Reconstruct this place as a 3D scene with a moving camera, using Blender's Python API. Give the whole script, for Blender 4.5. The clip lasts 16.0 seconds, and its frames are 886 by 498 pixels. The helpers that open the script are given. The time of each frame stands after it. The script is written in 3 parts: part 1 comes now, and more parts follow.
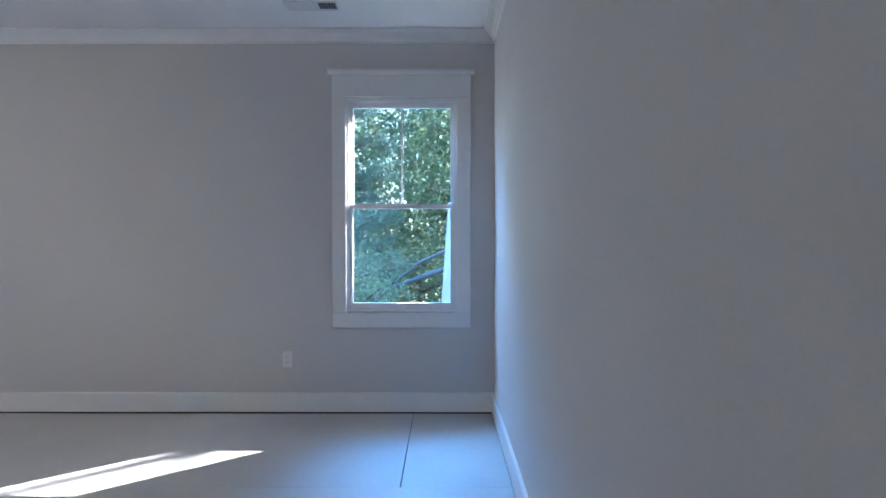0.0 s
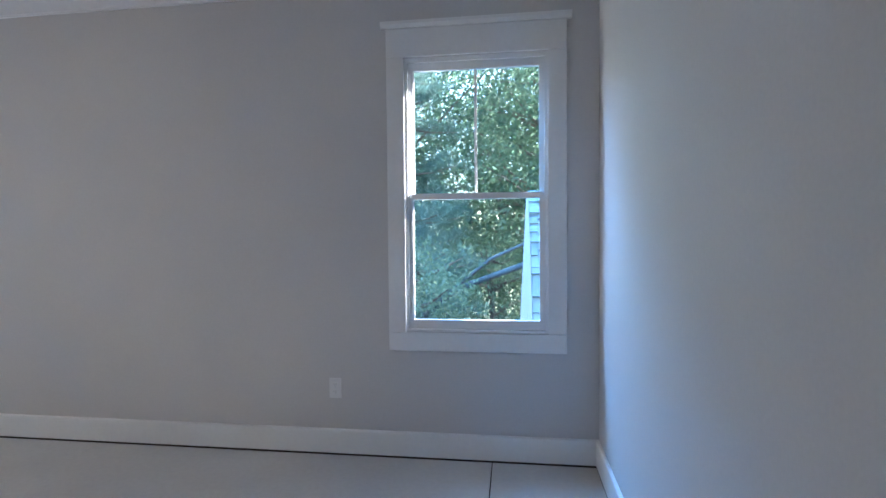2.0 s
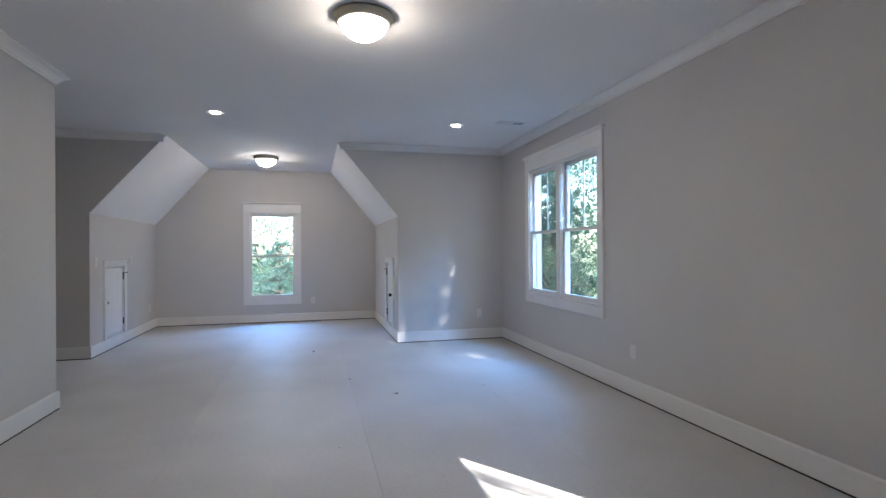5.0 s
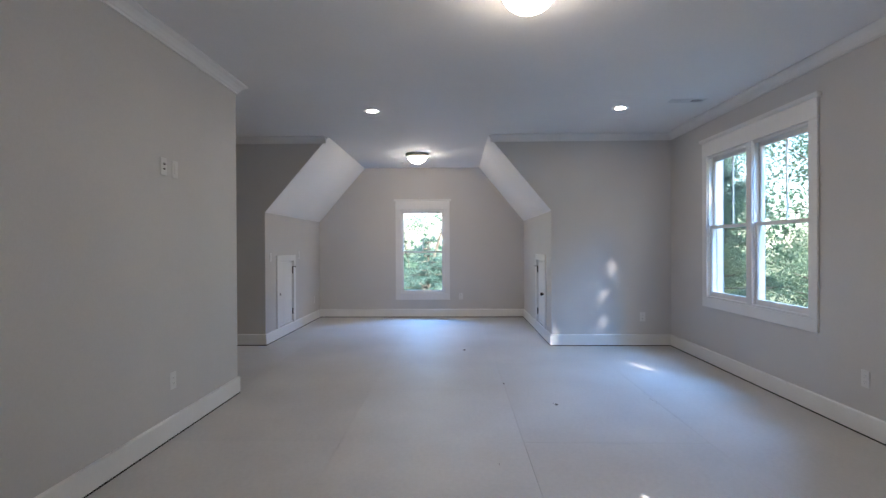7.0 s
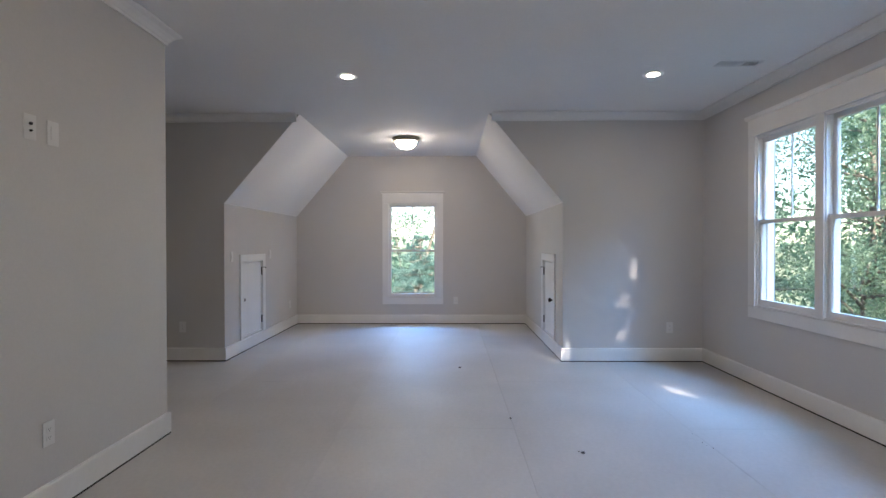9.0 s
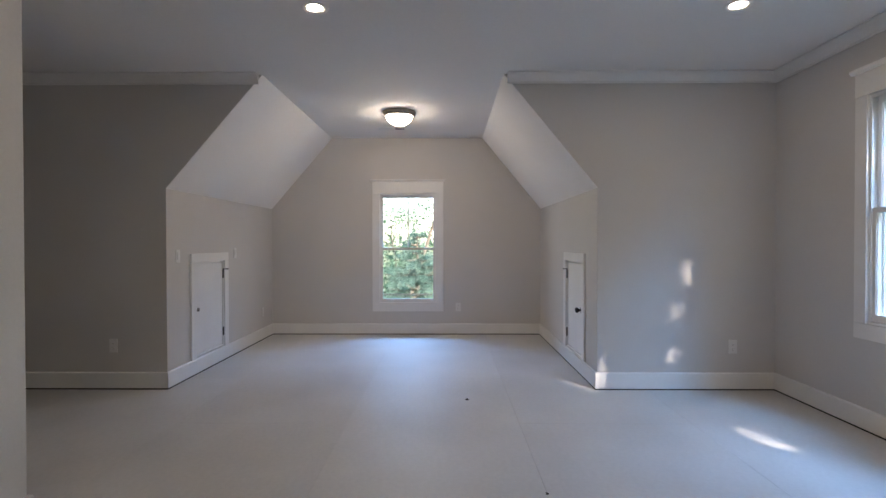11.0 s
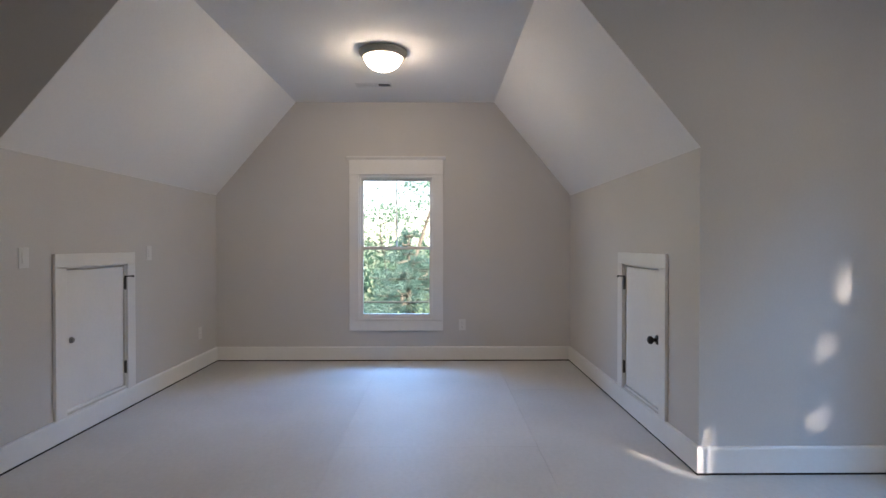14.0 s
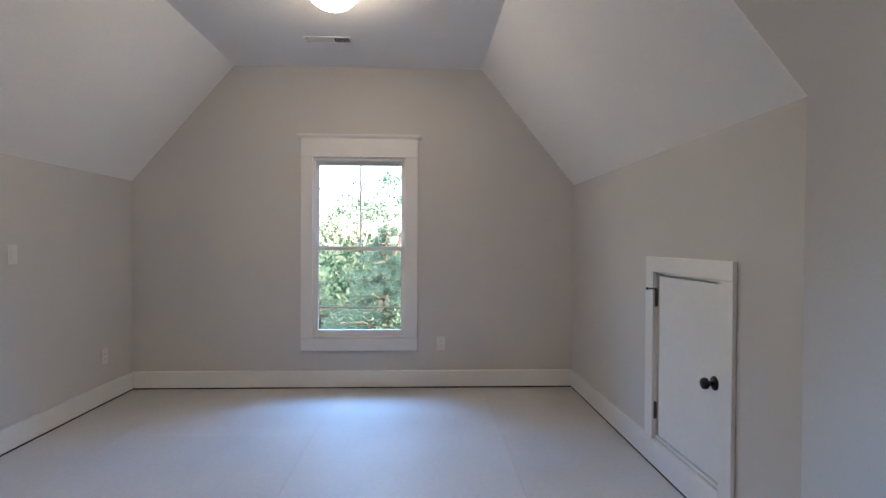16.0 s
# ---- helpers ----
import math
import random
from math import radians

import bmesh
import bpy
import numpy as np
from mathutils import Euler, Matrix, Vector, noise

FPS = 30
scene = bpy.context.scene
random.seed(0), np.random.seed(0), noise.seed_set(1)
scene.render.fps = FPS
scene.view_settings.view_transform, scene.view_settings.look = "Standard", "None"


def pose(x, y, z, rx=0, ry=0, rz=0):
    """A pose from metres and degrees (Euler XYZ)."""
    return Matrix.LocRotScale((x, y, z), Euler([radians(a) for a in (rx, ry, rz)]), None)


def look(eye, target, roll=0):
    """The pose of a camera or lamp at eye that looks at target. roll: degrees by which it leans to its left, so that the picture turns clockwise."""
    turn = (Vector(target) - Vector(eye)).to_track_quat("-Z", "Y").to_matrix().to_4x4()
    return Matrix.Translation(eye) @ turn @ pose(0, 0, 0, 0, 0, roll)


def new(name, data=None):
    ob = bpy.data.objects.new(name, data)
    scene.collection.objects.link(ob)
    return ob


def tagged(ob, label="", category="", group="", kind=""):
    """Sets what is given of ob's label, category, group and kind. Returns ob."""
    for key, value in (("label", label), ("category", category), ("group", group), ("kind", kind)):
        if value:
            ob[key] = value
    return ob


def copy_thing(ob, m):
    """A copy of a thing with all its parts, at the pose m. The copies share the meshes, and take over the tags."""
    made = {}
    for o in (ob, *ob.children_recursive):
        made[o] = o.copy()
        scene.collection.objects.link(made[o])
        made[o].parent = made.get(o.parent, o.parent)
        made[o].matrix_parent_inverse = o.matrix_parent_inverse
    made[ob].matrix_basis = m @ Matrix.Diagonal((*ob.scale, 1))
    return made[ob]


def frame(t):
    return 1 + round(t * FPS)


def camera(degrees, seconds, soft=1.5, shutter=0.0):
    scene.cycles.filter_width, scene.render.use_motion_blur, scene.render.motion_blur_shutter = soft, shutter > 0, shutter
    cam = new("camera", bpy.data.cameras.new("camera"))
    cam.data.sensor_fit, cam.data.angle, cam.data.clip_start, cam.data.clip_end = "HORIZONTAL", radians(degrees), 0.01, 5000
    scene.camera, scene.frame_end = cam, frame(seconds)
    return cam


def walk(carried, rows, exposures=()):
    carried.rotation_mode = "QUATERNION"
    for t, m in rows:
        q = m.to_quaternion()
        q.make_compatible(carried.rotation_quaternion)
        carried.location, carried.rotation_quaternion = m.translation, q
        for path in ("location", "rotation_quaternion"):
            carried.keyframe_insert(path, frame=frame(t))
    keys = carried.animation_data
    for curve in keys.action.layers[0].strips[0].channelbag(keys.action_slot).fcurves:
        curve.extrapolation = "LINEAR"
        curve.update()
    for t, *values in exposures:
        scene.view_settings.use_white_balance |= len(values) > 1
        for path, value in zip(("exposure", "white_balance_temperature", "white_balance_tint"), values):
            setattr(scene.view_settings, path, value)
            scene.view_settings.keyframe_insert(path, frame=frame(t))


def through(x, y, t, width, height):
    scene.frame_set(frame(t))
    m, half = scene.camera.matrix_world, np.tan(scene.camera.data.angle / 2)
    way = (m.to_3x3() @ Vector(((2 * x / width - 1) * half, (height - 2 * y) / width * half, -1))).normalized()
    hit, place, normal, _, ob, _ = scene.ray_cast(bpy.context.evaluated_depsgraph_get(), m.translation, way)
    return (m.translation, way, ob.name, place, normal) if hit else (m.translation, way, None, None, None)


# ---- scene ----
cam = camera(82.0, 16.0)
PATH = [
    (0, (0.14, -0.196, 1.244), (0.135, 1.803, 1.213), 0.0),
    (0.5, (0.156, 0.013, 1.236), (0.155, 2.013, 1.209), -0.0),
    (1, (0.137, 0.234, 1.253), (0.176, 2.233, 1.22), -0.2),
    (1.5, (0.073, 0.455, 1.255), (0.08, 2.454, 1.211), -0.1),
    (2, (0.031, 0.633, 1.288), (-0.236, 2.614, 1.226), -0.5),
    (2.5, (0.027, 0.725, 1.238), (-0.574, 2.632, 1.221), -0.5),
    (3, (0.03, 0.89, 1.262), (-0.999, 2.605, 1.244), -0.8),
    (3.5, (0.027, 0.901, 1.246), (-1.352, 2.35, 1.254), -0.6),
    (4, (0.014, 0.85, 1.247), (-1.627, 1.993, 1.261), -0.4),
    (4.5, (-0.028, 0.812, 1.299), (-1.847, 1.644, 1.298), -0.3),
    (5, (-0.016, 0.792, 1.281), (-1.954, 1.286, 1.286), -0.4),
    (5.2, (-0.053, 0.748, 1.247), (-2.015, 1.136, 1.263), -0.2),
    (7.3, (-0.474, 0.697, 1.303), (-2.473, 0.639, 1.289), -0.3),
    (7.5, (-0.57, 0.701, 1.282), (-2.569, 0.648, 1.272), -0.3),
    (8, (-0.833, 0.739, 1.288), (-2.833, 0.706, 1.274), -0.3),
    (8.5, (-1.087, 0.712, 1.282), (-3.087, 0.695, 1.268), -0.2),
    (9, (-1.382, 0.687, 1.294), (-3.381, 0.661, 1.277), -0.1),
    (9.5, (-1.656, 0.679, 1.29), (-3.656, 0.65, 1.27), -0.2),
    (9.7, (-1.786, 0.67, 1.274), (-3.786, 0.65, 1.258), -0.2),
    (12, (-3.162, 0.59, 1.28), (-5.162, 0.574, 1.255), 0.0),
    (12.5, (-3.44, 0.561, 1.27), (-5.439, 0.547, 1.248), 0.0),
    (13, (-3.705, 0.553, 1.267), (-5.705, 0.549, 1.243), 0.1),
    (13.5, (-4.017, 0.594, 1.25), (-6.016, 0.592, 1.229), -0.0),
    (14, (-4.298, 0.534, 1.238), (-6.298, 0.551, 1.219), 0.0),
    (14.5, (-4.598, 0.503, 1.24), (-6.597, 0.524, 1.22), 0.1),
    (15, (-4.879, 0.515, 1.235), (-6.879, 0.551, 1.216), 0.1),
    (15.5, (-5.107, 0.537, 1.229), (-7.106, 0.595, 1.215), 0.2),
    (16, (-5.32, 0.623, 1.248), (-7.318, 0.703, 1.224), 0.3),
]
walk(cam, [(t, look(eye, aim, lean)) for t, eye, aim, lean in PATH],
     [(0, 3.86, 5560, 13), (2.5, 3.86, 5780, 13), (4, 3.64, 5950, 14), (5, 3.56, 6080, 14), (9, 3.47, 6580, 16), (12, 3.30, 7020, 17), (16, 3.26, 7020, 16)])

# ---- world, sun, exposure ----
TO_SUN = Vector((1.2, 0.87, 1.0)).normalized()
world = bpy.data.worlds.new("sky")
scene.world = world
world.use_nodes = True
wn = world.node_tree.nodes
sky = wn.new("ShaderNodeTexSky")
sky.sky_type = 'NISHITA'
sky.sun_disc = False
sky.sun_elevation = math.asin(TO_SUN.z)
sky.sun_rotation = math.atan2(TO_SUN.x, TO_SUN.y)
sky.altitude = 100
sky.dust_density = 1.0
world.node_tree.links.new(sky.outputs[0], wn["Background"].inputs[0])
wn["Background"].inputs[1].default_value = 0.09

sun = new("sun", bpy.data.lights.new("sun", 'SUN'))
sun.data.energy = 3.0
sun.data.angle = radians(0.4)
sun.data.color = (1.0, 0.95, 0.87)
sun.matrix_world = look(TO_SUN * 30, (0, 0, 0))
DOME_GLOW = 5.7
CAN_GLOW = 20.0
LAMP_TINT = (1.0, 0.88, 0.71)


def sky_fill(name, eye, aim, wide, high, watts, tint=(0.24, 0.51, 1.0)):
    """An added lamp, out of view, that stands in for the open sky above a window's opening."""
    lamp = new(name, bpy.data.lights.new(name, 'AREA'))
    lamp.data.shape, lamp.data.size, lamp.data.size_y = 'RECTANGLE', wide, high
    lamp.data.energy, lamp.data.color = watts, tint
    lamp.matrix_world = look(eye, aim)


sky_fill("sky_fill_at_window_1", (-1.9, 6.6, 5.6), (-0.2, 3.4, 1.5), 6.0, 2.2, 128, (0.16, 0.48, 1.0))
sky_fill("sky_fill_at_window_2", (-6.7, 6.6, 4.6), (-5.2, 3.4, 1.4), 3.4, 1.6, 40)
sky_fill("sky_fill_at_window_3", (-12.0, 0.085, 3.5), (-9.7, 0.085, 1.2), 5.5, 1.4, 92, (0.18, 0.46, 1.0))


# ---- materials ----
def mat(name, colour, rough=0.6, metal=0.0, grain=0.0, grain_scale=200.0, stain=0.0, stain_scale=2.0,
        bump=0.0, bump_scale=300.0, spec=0.5, vary=0.0):
    """A painted or plain surface: fine grain, broad stains, bump."""
    m = bpy.data.materials.new(name)
    m.use_nodes = True
    nt = m.node_tree
    b = nt.nodes["Principled BSDF"]
    b.inputs["Roughness"].default_value = rough
    b.inputs["Metallic"].default_value = metal
    b.inputs["Specular IOR Level"].default_value = spec
    geo = nt.nodes.new("ShaderNodeNewGeometry")
    socket = None

    def layer(scale, amount, detail, prev):
        n = nt.nodes.new("ShaderNodeTexNoise")
        n.inputs["Scale"].default_value = scale
        n.inputs["Detail"].default_value = detail
        nt.links.new(geo.outputs["Position"], n.inputs["Vector"])
        r = nt.nodes.new("ShaderNodeMapRange")
        r.inputs["From Min"].default_value, r.inputs["From Max"].default_value = 0.3, 0.7
        r.inputs["To Min"].default_value, r.inputs["To Max"].default_value = 1 - amount, 1 + amount
        nt.links.new(n.outputs["Fac"], r.inputs["Value"])
        x = nt.nodes.new("ShaderNodeMix")
        x.data_type, x.blend_type = 'RGBA', 'MULTIPLY'
        x.inputs["Factor"].default_value = 1.0
        if prev is None:
            x.inputs[6].default_value = (*colour, 1)
        else:
            nt.links.new(prev, x.inputs[6])
        nt.links.new(r.outputs["Result"], x.inputs[7])
        return x.outputs[2]
    if grain:
        socket = layer(grain_scale, grain, 3, socket)
    if stain:
        socket = layer(stain_scale, stain, 5, socket)
    if vary:
        info = nt.nodes.new("ShaderNodeObjectInfo")
        r = nt.nodes.new("ShaderNodeMapRange")
        r.inputs["To Min"].default_value, r.inputs["To Max"].default_value = 1 - vary, 1 + vary
        nt.links.new(info.outputs["Random"], r.inputs["Value"])
        x = nt.nodes.new("ShaderNodeMix")
        x.data_type, x.blend_type = 'RGBA', 'MULTIPLY'
        x.inputs["Factor"].default_value = 1.0
        if socket is None:
            x.inputs[6].default_value = (*colour, 1)
        else:
            nt.links.new(socket, x.inputs[6])
        nt.links.new(r.outputs["Result"], x.inputs[7])
        socket = x.outputs[2]
    if socket is None:
        b.inputs["Base Color"].default_value = (*colour, 1)
    else:
        nt.links.new(socket, b.inputs["Base Color"])
    if bump:
        n = nt.nodes.new("ShaderNodeTexNoise")
        n.inputs["Scale"].default_value = bump_scale
        n.inputs["Detail"].default_value = 4
        nt.links.new(geo.outputs["Position"], n.inputs["Vector"])
        bp = nt.nodes.new("ShaderNodeBump")
        bp.inputs["Strength"].default_value = bump
        bp.inputs["Distance"].default_value = 0.002
        nt.links.new(n.outputs["Fac"], bp.inputs["Height"])
        nt.links.new(bp.outputs["Normal"], b.inputs["Normal"])
    return m


def glow(name, colour, strength):
    m = bpy.data.materials.new(name)
    m.use_nodes = True
    b = m.node_tree.nodes["Principled BSDF"]
    b.inputs["Base Color"].default_value = (0.9, 0.88, 0.84, 1)
    b.inputs["Roughness"].default_value = 0.3
    b.inputs["Emission Color"].default_value = (*colour, 1)
    b.inputs["Emission Strength"].default_value = strength
    return m


def pane_glass(name):
    """Clear flat glass: straight through, with a Fresnel gloss."""
    m = bpy.data.materials.new(name)
    m.use_nodes = True
    nt = m.node_tree
    nt.nodes.remove(nt.nodes["Principled BSDF"])
    clear = nt.nodes.new("ShaderNodeBsdfTransparent")
    clear.inputs[0].default_value = (0.93, 0.97, 0.95, 1)
    gloss = nt.nodes.new("ShaderNodeBsdfGlossy")
    gloss.inputs["Roughness"].default_value = 0.02
    edge = nt.nodes.new("ShaderNodeLayerWeight")
    power = nt.nodes.new("ShaderNodeMath")
    power.operation = 'POWER'
    power.inputs[1].default_value = 4.0
    fres = nt.nodes.new("ShaderNodeMath")
    fres.operation = 'MULTIPLY_ADD'
    fres.inputs[1].default_value, fres.inputs[2].default_value = 0.75, 0.03
    mix = nt.nodes.new("ShaderNodeMixShader")
    edge.inputs[0].default_value = 0.5
    nt.links.new(edge.outputs["Facing"], power.inputs[0])
    nt.links.new(power.outputs[0], fres.inputs[0])
    nt.links.new(fres.outputs[0], mix.inputs[0])
    nt.links.new(clear.outputs[0], mix.inputs[1])
    nt.links.new(gloss.outputs[0], mix.inputs[2])
    nt.links.new(mix.outputs[0], nt.nodes["Material Output"].inputs[0])
    return m


def leaf_mat(name, colour, second, through=0.52):
    """Foliage: each leaf its own tint, some light passing through it."""
    m = bpy.data.materials.new(name)
    m.use_nodes = True
    nt = m.node_tree
    b = nt.nodes["Principled BSDF"]
    b.inputs["Roughness"].default_value = 0.55
    geo = nt.nodes.new("ShaderNodeNewGeometry")
    x = nt.nodes.new("ShaderNodeMix")
    x.data_type = 'RGBA'
    x.inputs[6].default_value, x.inputs[7].default_value = (*colour, 1), (*second, 1)
    # paler and deeper sprays imitate sun and shade in the colour; leaves also differ
    tc = nt.nodes.new("ShaderNodeTexCoord")
    nz = nt.nodes.new("ShaderNodeTexNoise")
    nz.inputs["Scale"].default_value, nz.inputs["Detail"].default_value = 1.5, 2.0
    nt.links.new(tc.outputs["Object"], nz.inputs["Vector"])
    sp = nt.nodes.new("ShaderNodeMapRange")
    sp.inputs["From Min"].default_value, sp.inputs["From Max"].default_value = 0.40, 0.62
    nt.links.new(nz.outputs[0], sp.inputs["Value"])
    fa = nt.nodes.new("ShaderNodeMix")
    fa.inputs[0].default_value = 0.62
    nt.links.new(geo.outputs["Random Per Island"], fa.inputs[2])
    nt.links.new(sp.outputs[0], fa.inputs[3])
    nt.links.new(fa.outputs[0], x.inputs["Factor"])
    nt.links.new(x.outputs[2], b.inputs["Base Color"])
    tr = nt.nodes.new("ShaderNodeBsdfTranslucent")
    nt.links.new(x.outputs[2], tr.inputs[0])
    mix = nt.nodes.new("ShaderNodeMixShader")
    mix.inputs[0].default_value = through
    nt.links.new(b.outputs[0], mix.inputs[1])
    nt.links.new(tr.outputs[0], mix.inputs[2])
    nt.links.new(mix.outputs[0], nt.nodes["Material Output"].inputs[0])
    return m


M_WALL = mat("greige_wall_paint", (0.56, 0.54, 0.522), 0.62, grain=0.02, grain_scale=90, stain=0.03, stain_scale=1.3, bump=0.12, bump_scale=260)
M_CEIL = mat("ceiling_paint", (0.80, 0.79, 0.78), 0.8, grain=0.015, grain_scale=60, stain=0.02, stain_scale=1.0, bump=0.15, bump_scale=180)
M_TRIM = mat("white_trim_paint", (0.74, 0.73, 0.715), 0.38, grain=0.015, grain_scale=40, stain=0.025, stain_scale=3, bump=0.05, bump_scale=120)
M_FLOOR = mat("primed_subfloor", (0.52, 0.505, 0.49), 0.52, grain=0.035, grain_scale=35, stain=0.09, stain_scale=1.1, bump=0.25, bump_scale=60, vary=0.025)
# near black: the shade in the joint under the walls, put into colour
M_JOINT_DARK = mat("joint_dark", (0.022, 0.018, 0.015), 0.85, grain=0.2, grain_scale=40)
M_BLACK = mat("black_metal", (0.018, 0.016, 0.016), 0.38, metal=0.6, grain=0.1, grain_scale=300)
M_HINGE = mat("dark_hinge_metal", (0.09, 0.085, 0.08), 0.4, metal=0.8, grain=0.1)
M_SATIN = mat("satin_nickel", (0.30, 0.285, 0.27), 0.35, metal=0.9, grain=0.05)
M_RING = mat("antique_pewter", (0.40, 0.375, 0.31), 0.55, metal=0.2, grain=0.06)
M_DOME = glow("frosted_lamp_glass", LAMP_TINT, DOME_GLOW)
M_CAN = glow("recessed_lamp_lens", LAMP_TINT, CAN_GLOW)
M_PLATE = mat("white_plastic", (0.68, 0.67, 0.655), 0.35, grain=0.01)
M_SLOT = mat("dark_slot", (0.28, 0.27, 0.26), 0.7)
M_VENT = mat("white_enamel", (0.68, 0.675, 0.67), 0.4, grain=0.02)
# dark tone standing in for the shade behind the slats
M_DUCT_SHADE = mat("duct_shade", (0.07, 0.07, 0.07), 0.8)
M_PANE = pane_glass("window_glass")
M_SHINGLE = mat("grey_shingle", (0.165, 0.225, 0.25), 0.9, grain=0.25, grain_scale=150, stain=0.12, stain_scale=6, bump=0.6, bump_scale=200, vary=0.16)
M_FASCIA = mat("pale_fascia", (0.24, 0.26, 0.28), 0.5, grain=0.03, stain=0.05)
M_SIDING = mat("pale_siding", (0.55, 0.55, 0.54), 0.6, grain=0.03, stain=0.05)
M_BARK = mat("bark", (0.13, 0.10, 0.08), 0.9, grain=0.35, grain_scale=30, stain=0.25, stain_scale=4, bump=0.9, bump_scale=40)
M_BARE = mat("bare_grey_wood", (0.09, 0.10, 0.105), 0.8, grain=0.25, grain_scale=25, stain=0.2, stain_scale=4, bump=0.6, bump_scale=40)
M_GROUND = mat("grass_and_leaf_litter", (0.10, 0.11, 0.055), 0.95, grain=0.35, grain_scale=6, stain=0.4, stain_scale=0.35, bump=0.8, bump_scale=12)
M_LEAF = leaf_mat("broad_leaf", (0.04, 0.095, 0.062), (0.165, 0.26, 0.175))
# paler second leaf colour; on the trees it imitates sunlit leaves
M_LEAF_PALE = leaf_mat("pale_leaf", (0.07, 0.135, 0.082), (0.27, 0.34, 0.22))
M_NEEDLE = leaf_mat("pine_needle", (0.055, 0.125, 0.108), (0.19, 0.285, 0.245), 0.5)
M_CHIP = mat("dark_debris", (0.06, 0.05, 0.045), 0.8, grain=0.3)
M_CABLE = mat("cable_sheath", (0.02, 0.02, 0.02), 0.6)


# ---- mesh helpers ----
def finish(name, bm, material, parent=None, smooth=False):
    bmesh.ops.recalc_face_normals(bm, faces=bm.faces)
    me = bpy.data.meshes.new(name)
    bm.to_mesh(me)
    bm.free()
    me.materials.append(material)
    if smooth:
        for p in me.polygons:
            p.use_smooth = True
    ob = new(name, me)
    if parent is not None:
        ob.parent = parent
    return ob


def part(name, bm, material, parent, label="", smooth=False):
    ob = finish(name, bm, material, parent, smooth)
    if label:
        tagged(ob, label)
    return ob


def box(bm, x0, x1, y0, y1, z0, z1, bevel=0.0):
    m = Matrix.LocRotScale(((x0 + x1) / 2, (y0 + y1) / 2, (z0 + z1) / 2), None, (abs(x1 - x0), abs(y1 - y0), abs(z1 - z0)))
    made = bmesh.ops.create_cube(bm, size=1, matrix=m)
    if bevel:
        vs = set(made["verts"])
        es = [e for e in bm.edges if e.verts[0] in vs and e.verts[1] in vs]
        bmesh.ops.bevel(bm, geom=es, offset=bevel, segments=2, affect='EDGES', profile=0.6)
    return bm


def boxed(x0, x1, y0, y1, z0, z1, bevel=0.0):
    return box(bmesh.new(), x0, x1, y0, y1, z0, z1, bevel)


def prism(bm, outline, a, b, put):
    """Extrude a closed outline (pairs) from a to b; put(p, q, s) gives the place."""
    first = [bm.verts.new(put(p, q, a)) for p, q in outline]
    last = [bm.verts.new(put(p, q, b)) for p, q in outline]
    n = len(outline)
    for i in range(n):
        bm.faces.new((first[i], first[(i + 1) % n], last[(i + 1) % n], last[i]))
    bm.faces.new(first)
    bm.faces.new(last[::-1])
    return bm


def lathe(bm, outline, m, steps=32):
    """Turn pairs (radius, height) about the local z axis."""
    rings = []
    for r, h in outline:
        if r < 1e-5:
            rings.append([bm.verts.new(m @ Vector((0, 0, h)))])
        else:
            rings.append([bm.verts.new(m @ Vector((r * math.cos(2 * math.pi * k / steps), r * math.sin(2 * math.pi * k / steps), h))) for k in range(steps)])
    for a, b in zip(rings, rings[1:]):
        for k in range(steps):
            j = (k + 1) % steps
            if len(a) == 1 and len(b) > 1:
                bm.faces.new((a[0], b[k], b[j]))
            elif len(b) == 1 and len(a) > 1:
                bm.faces.new((a[k], a[j], b[0]))
            elif len(a) > 1:
                bm.faces.new((a[k], a[j], b[j], b[k]))
    return bm


def tube(bm, points, radii, sides=8):
    rings = []
    for i, p in enumerate(points):
        p = Vector(p)
        a, b = Vector(points[max(i - 1, 0)]), Vector(points[min(i + 1, len(points) - 1)])
        q = (b - a).to_track_quat('Z', 'Y')
        rings.append([bm.verts.new(p + q @ Vector((radii[i] * math.cos(2 * math.pi * k / sides), radii[i] * math.sin(2 * math.pi * k / sides), 0))) for k in range(sides)])
    for a, b in zip(rings, rings[1:]):
        for k in range(sides):
            j = (k + 1) % sides
            bm.faces.new((a[k], a[j], b[j], b[k]))
    bm.faces.new(rings[0][::-1])
    bm.faces.new(rings[-1])
    return bm


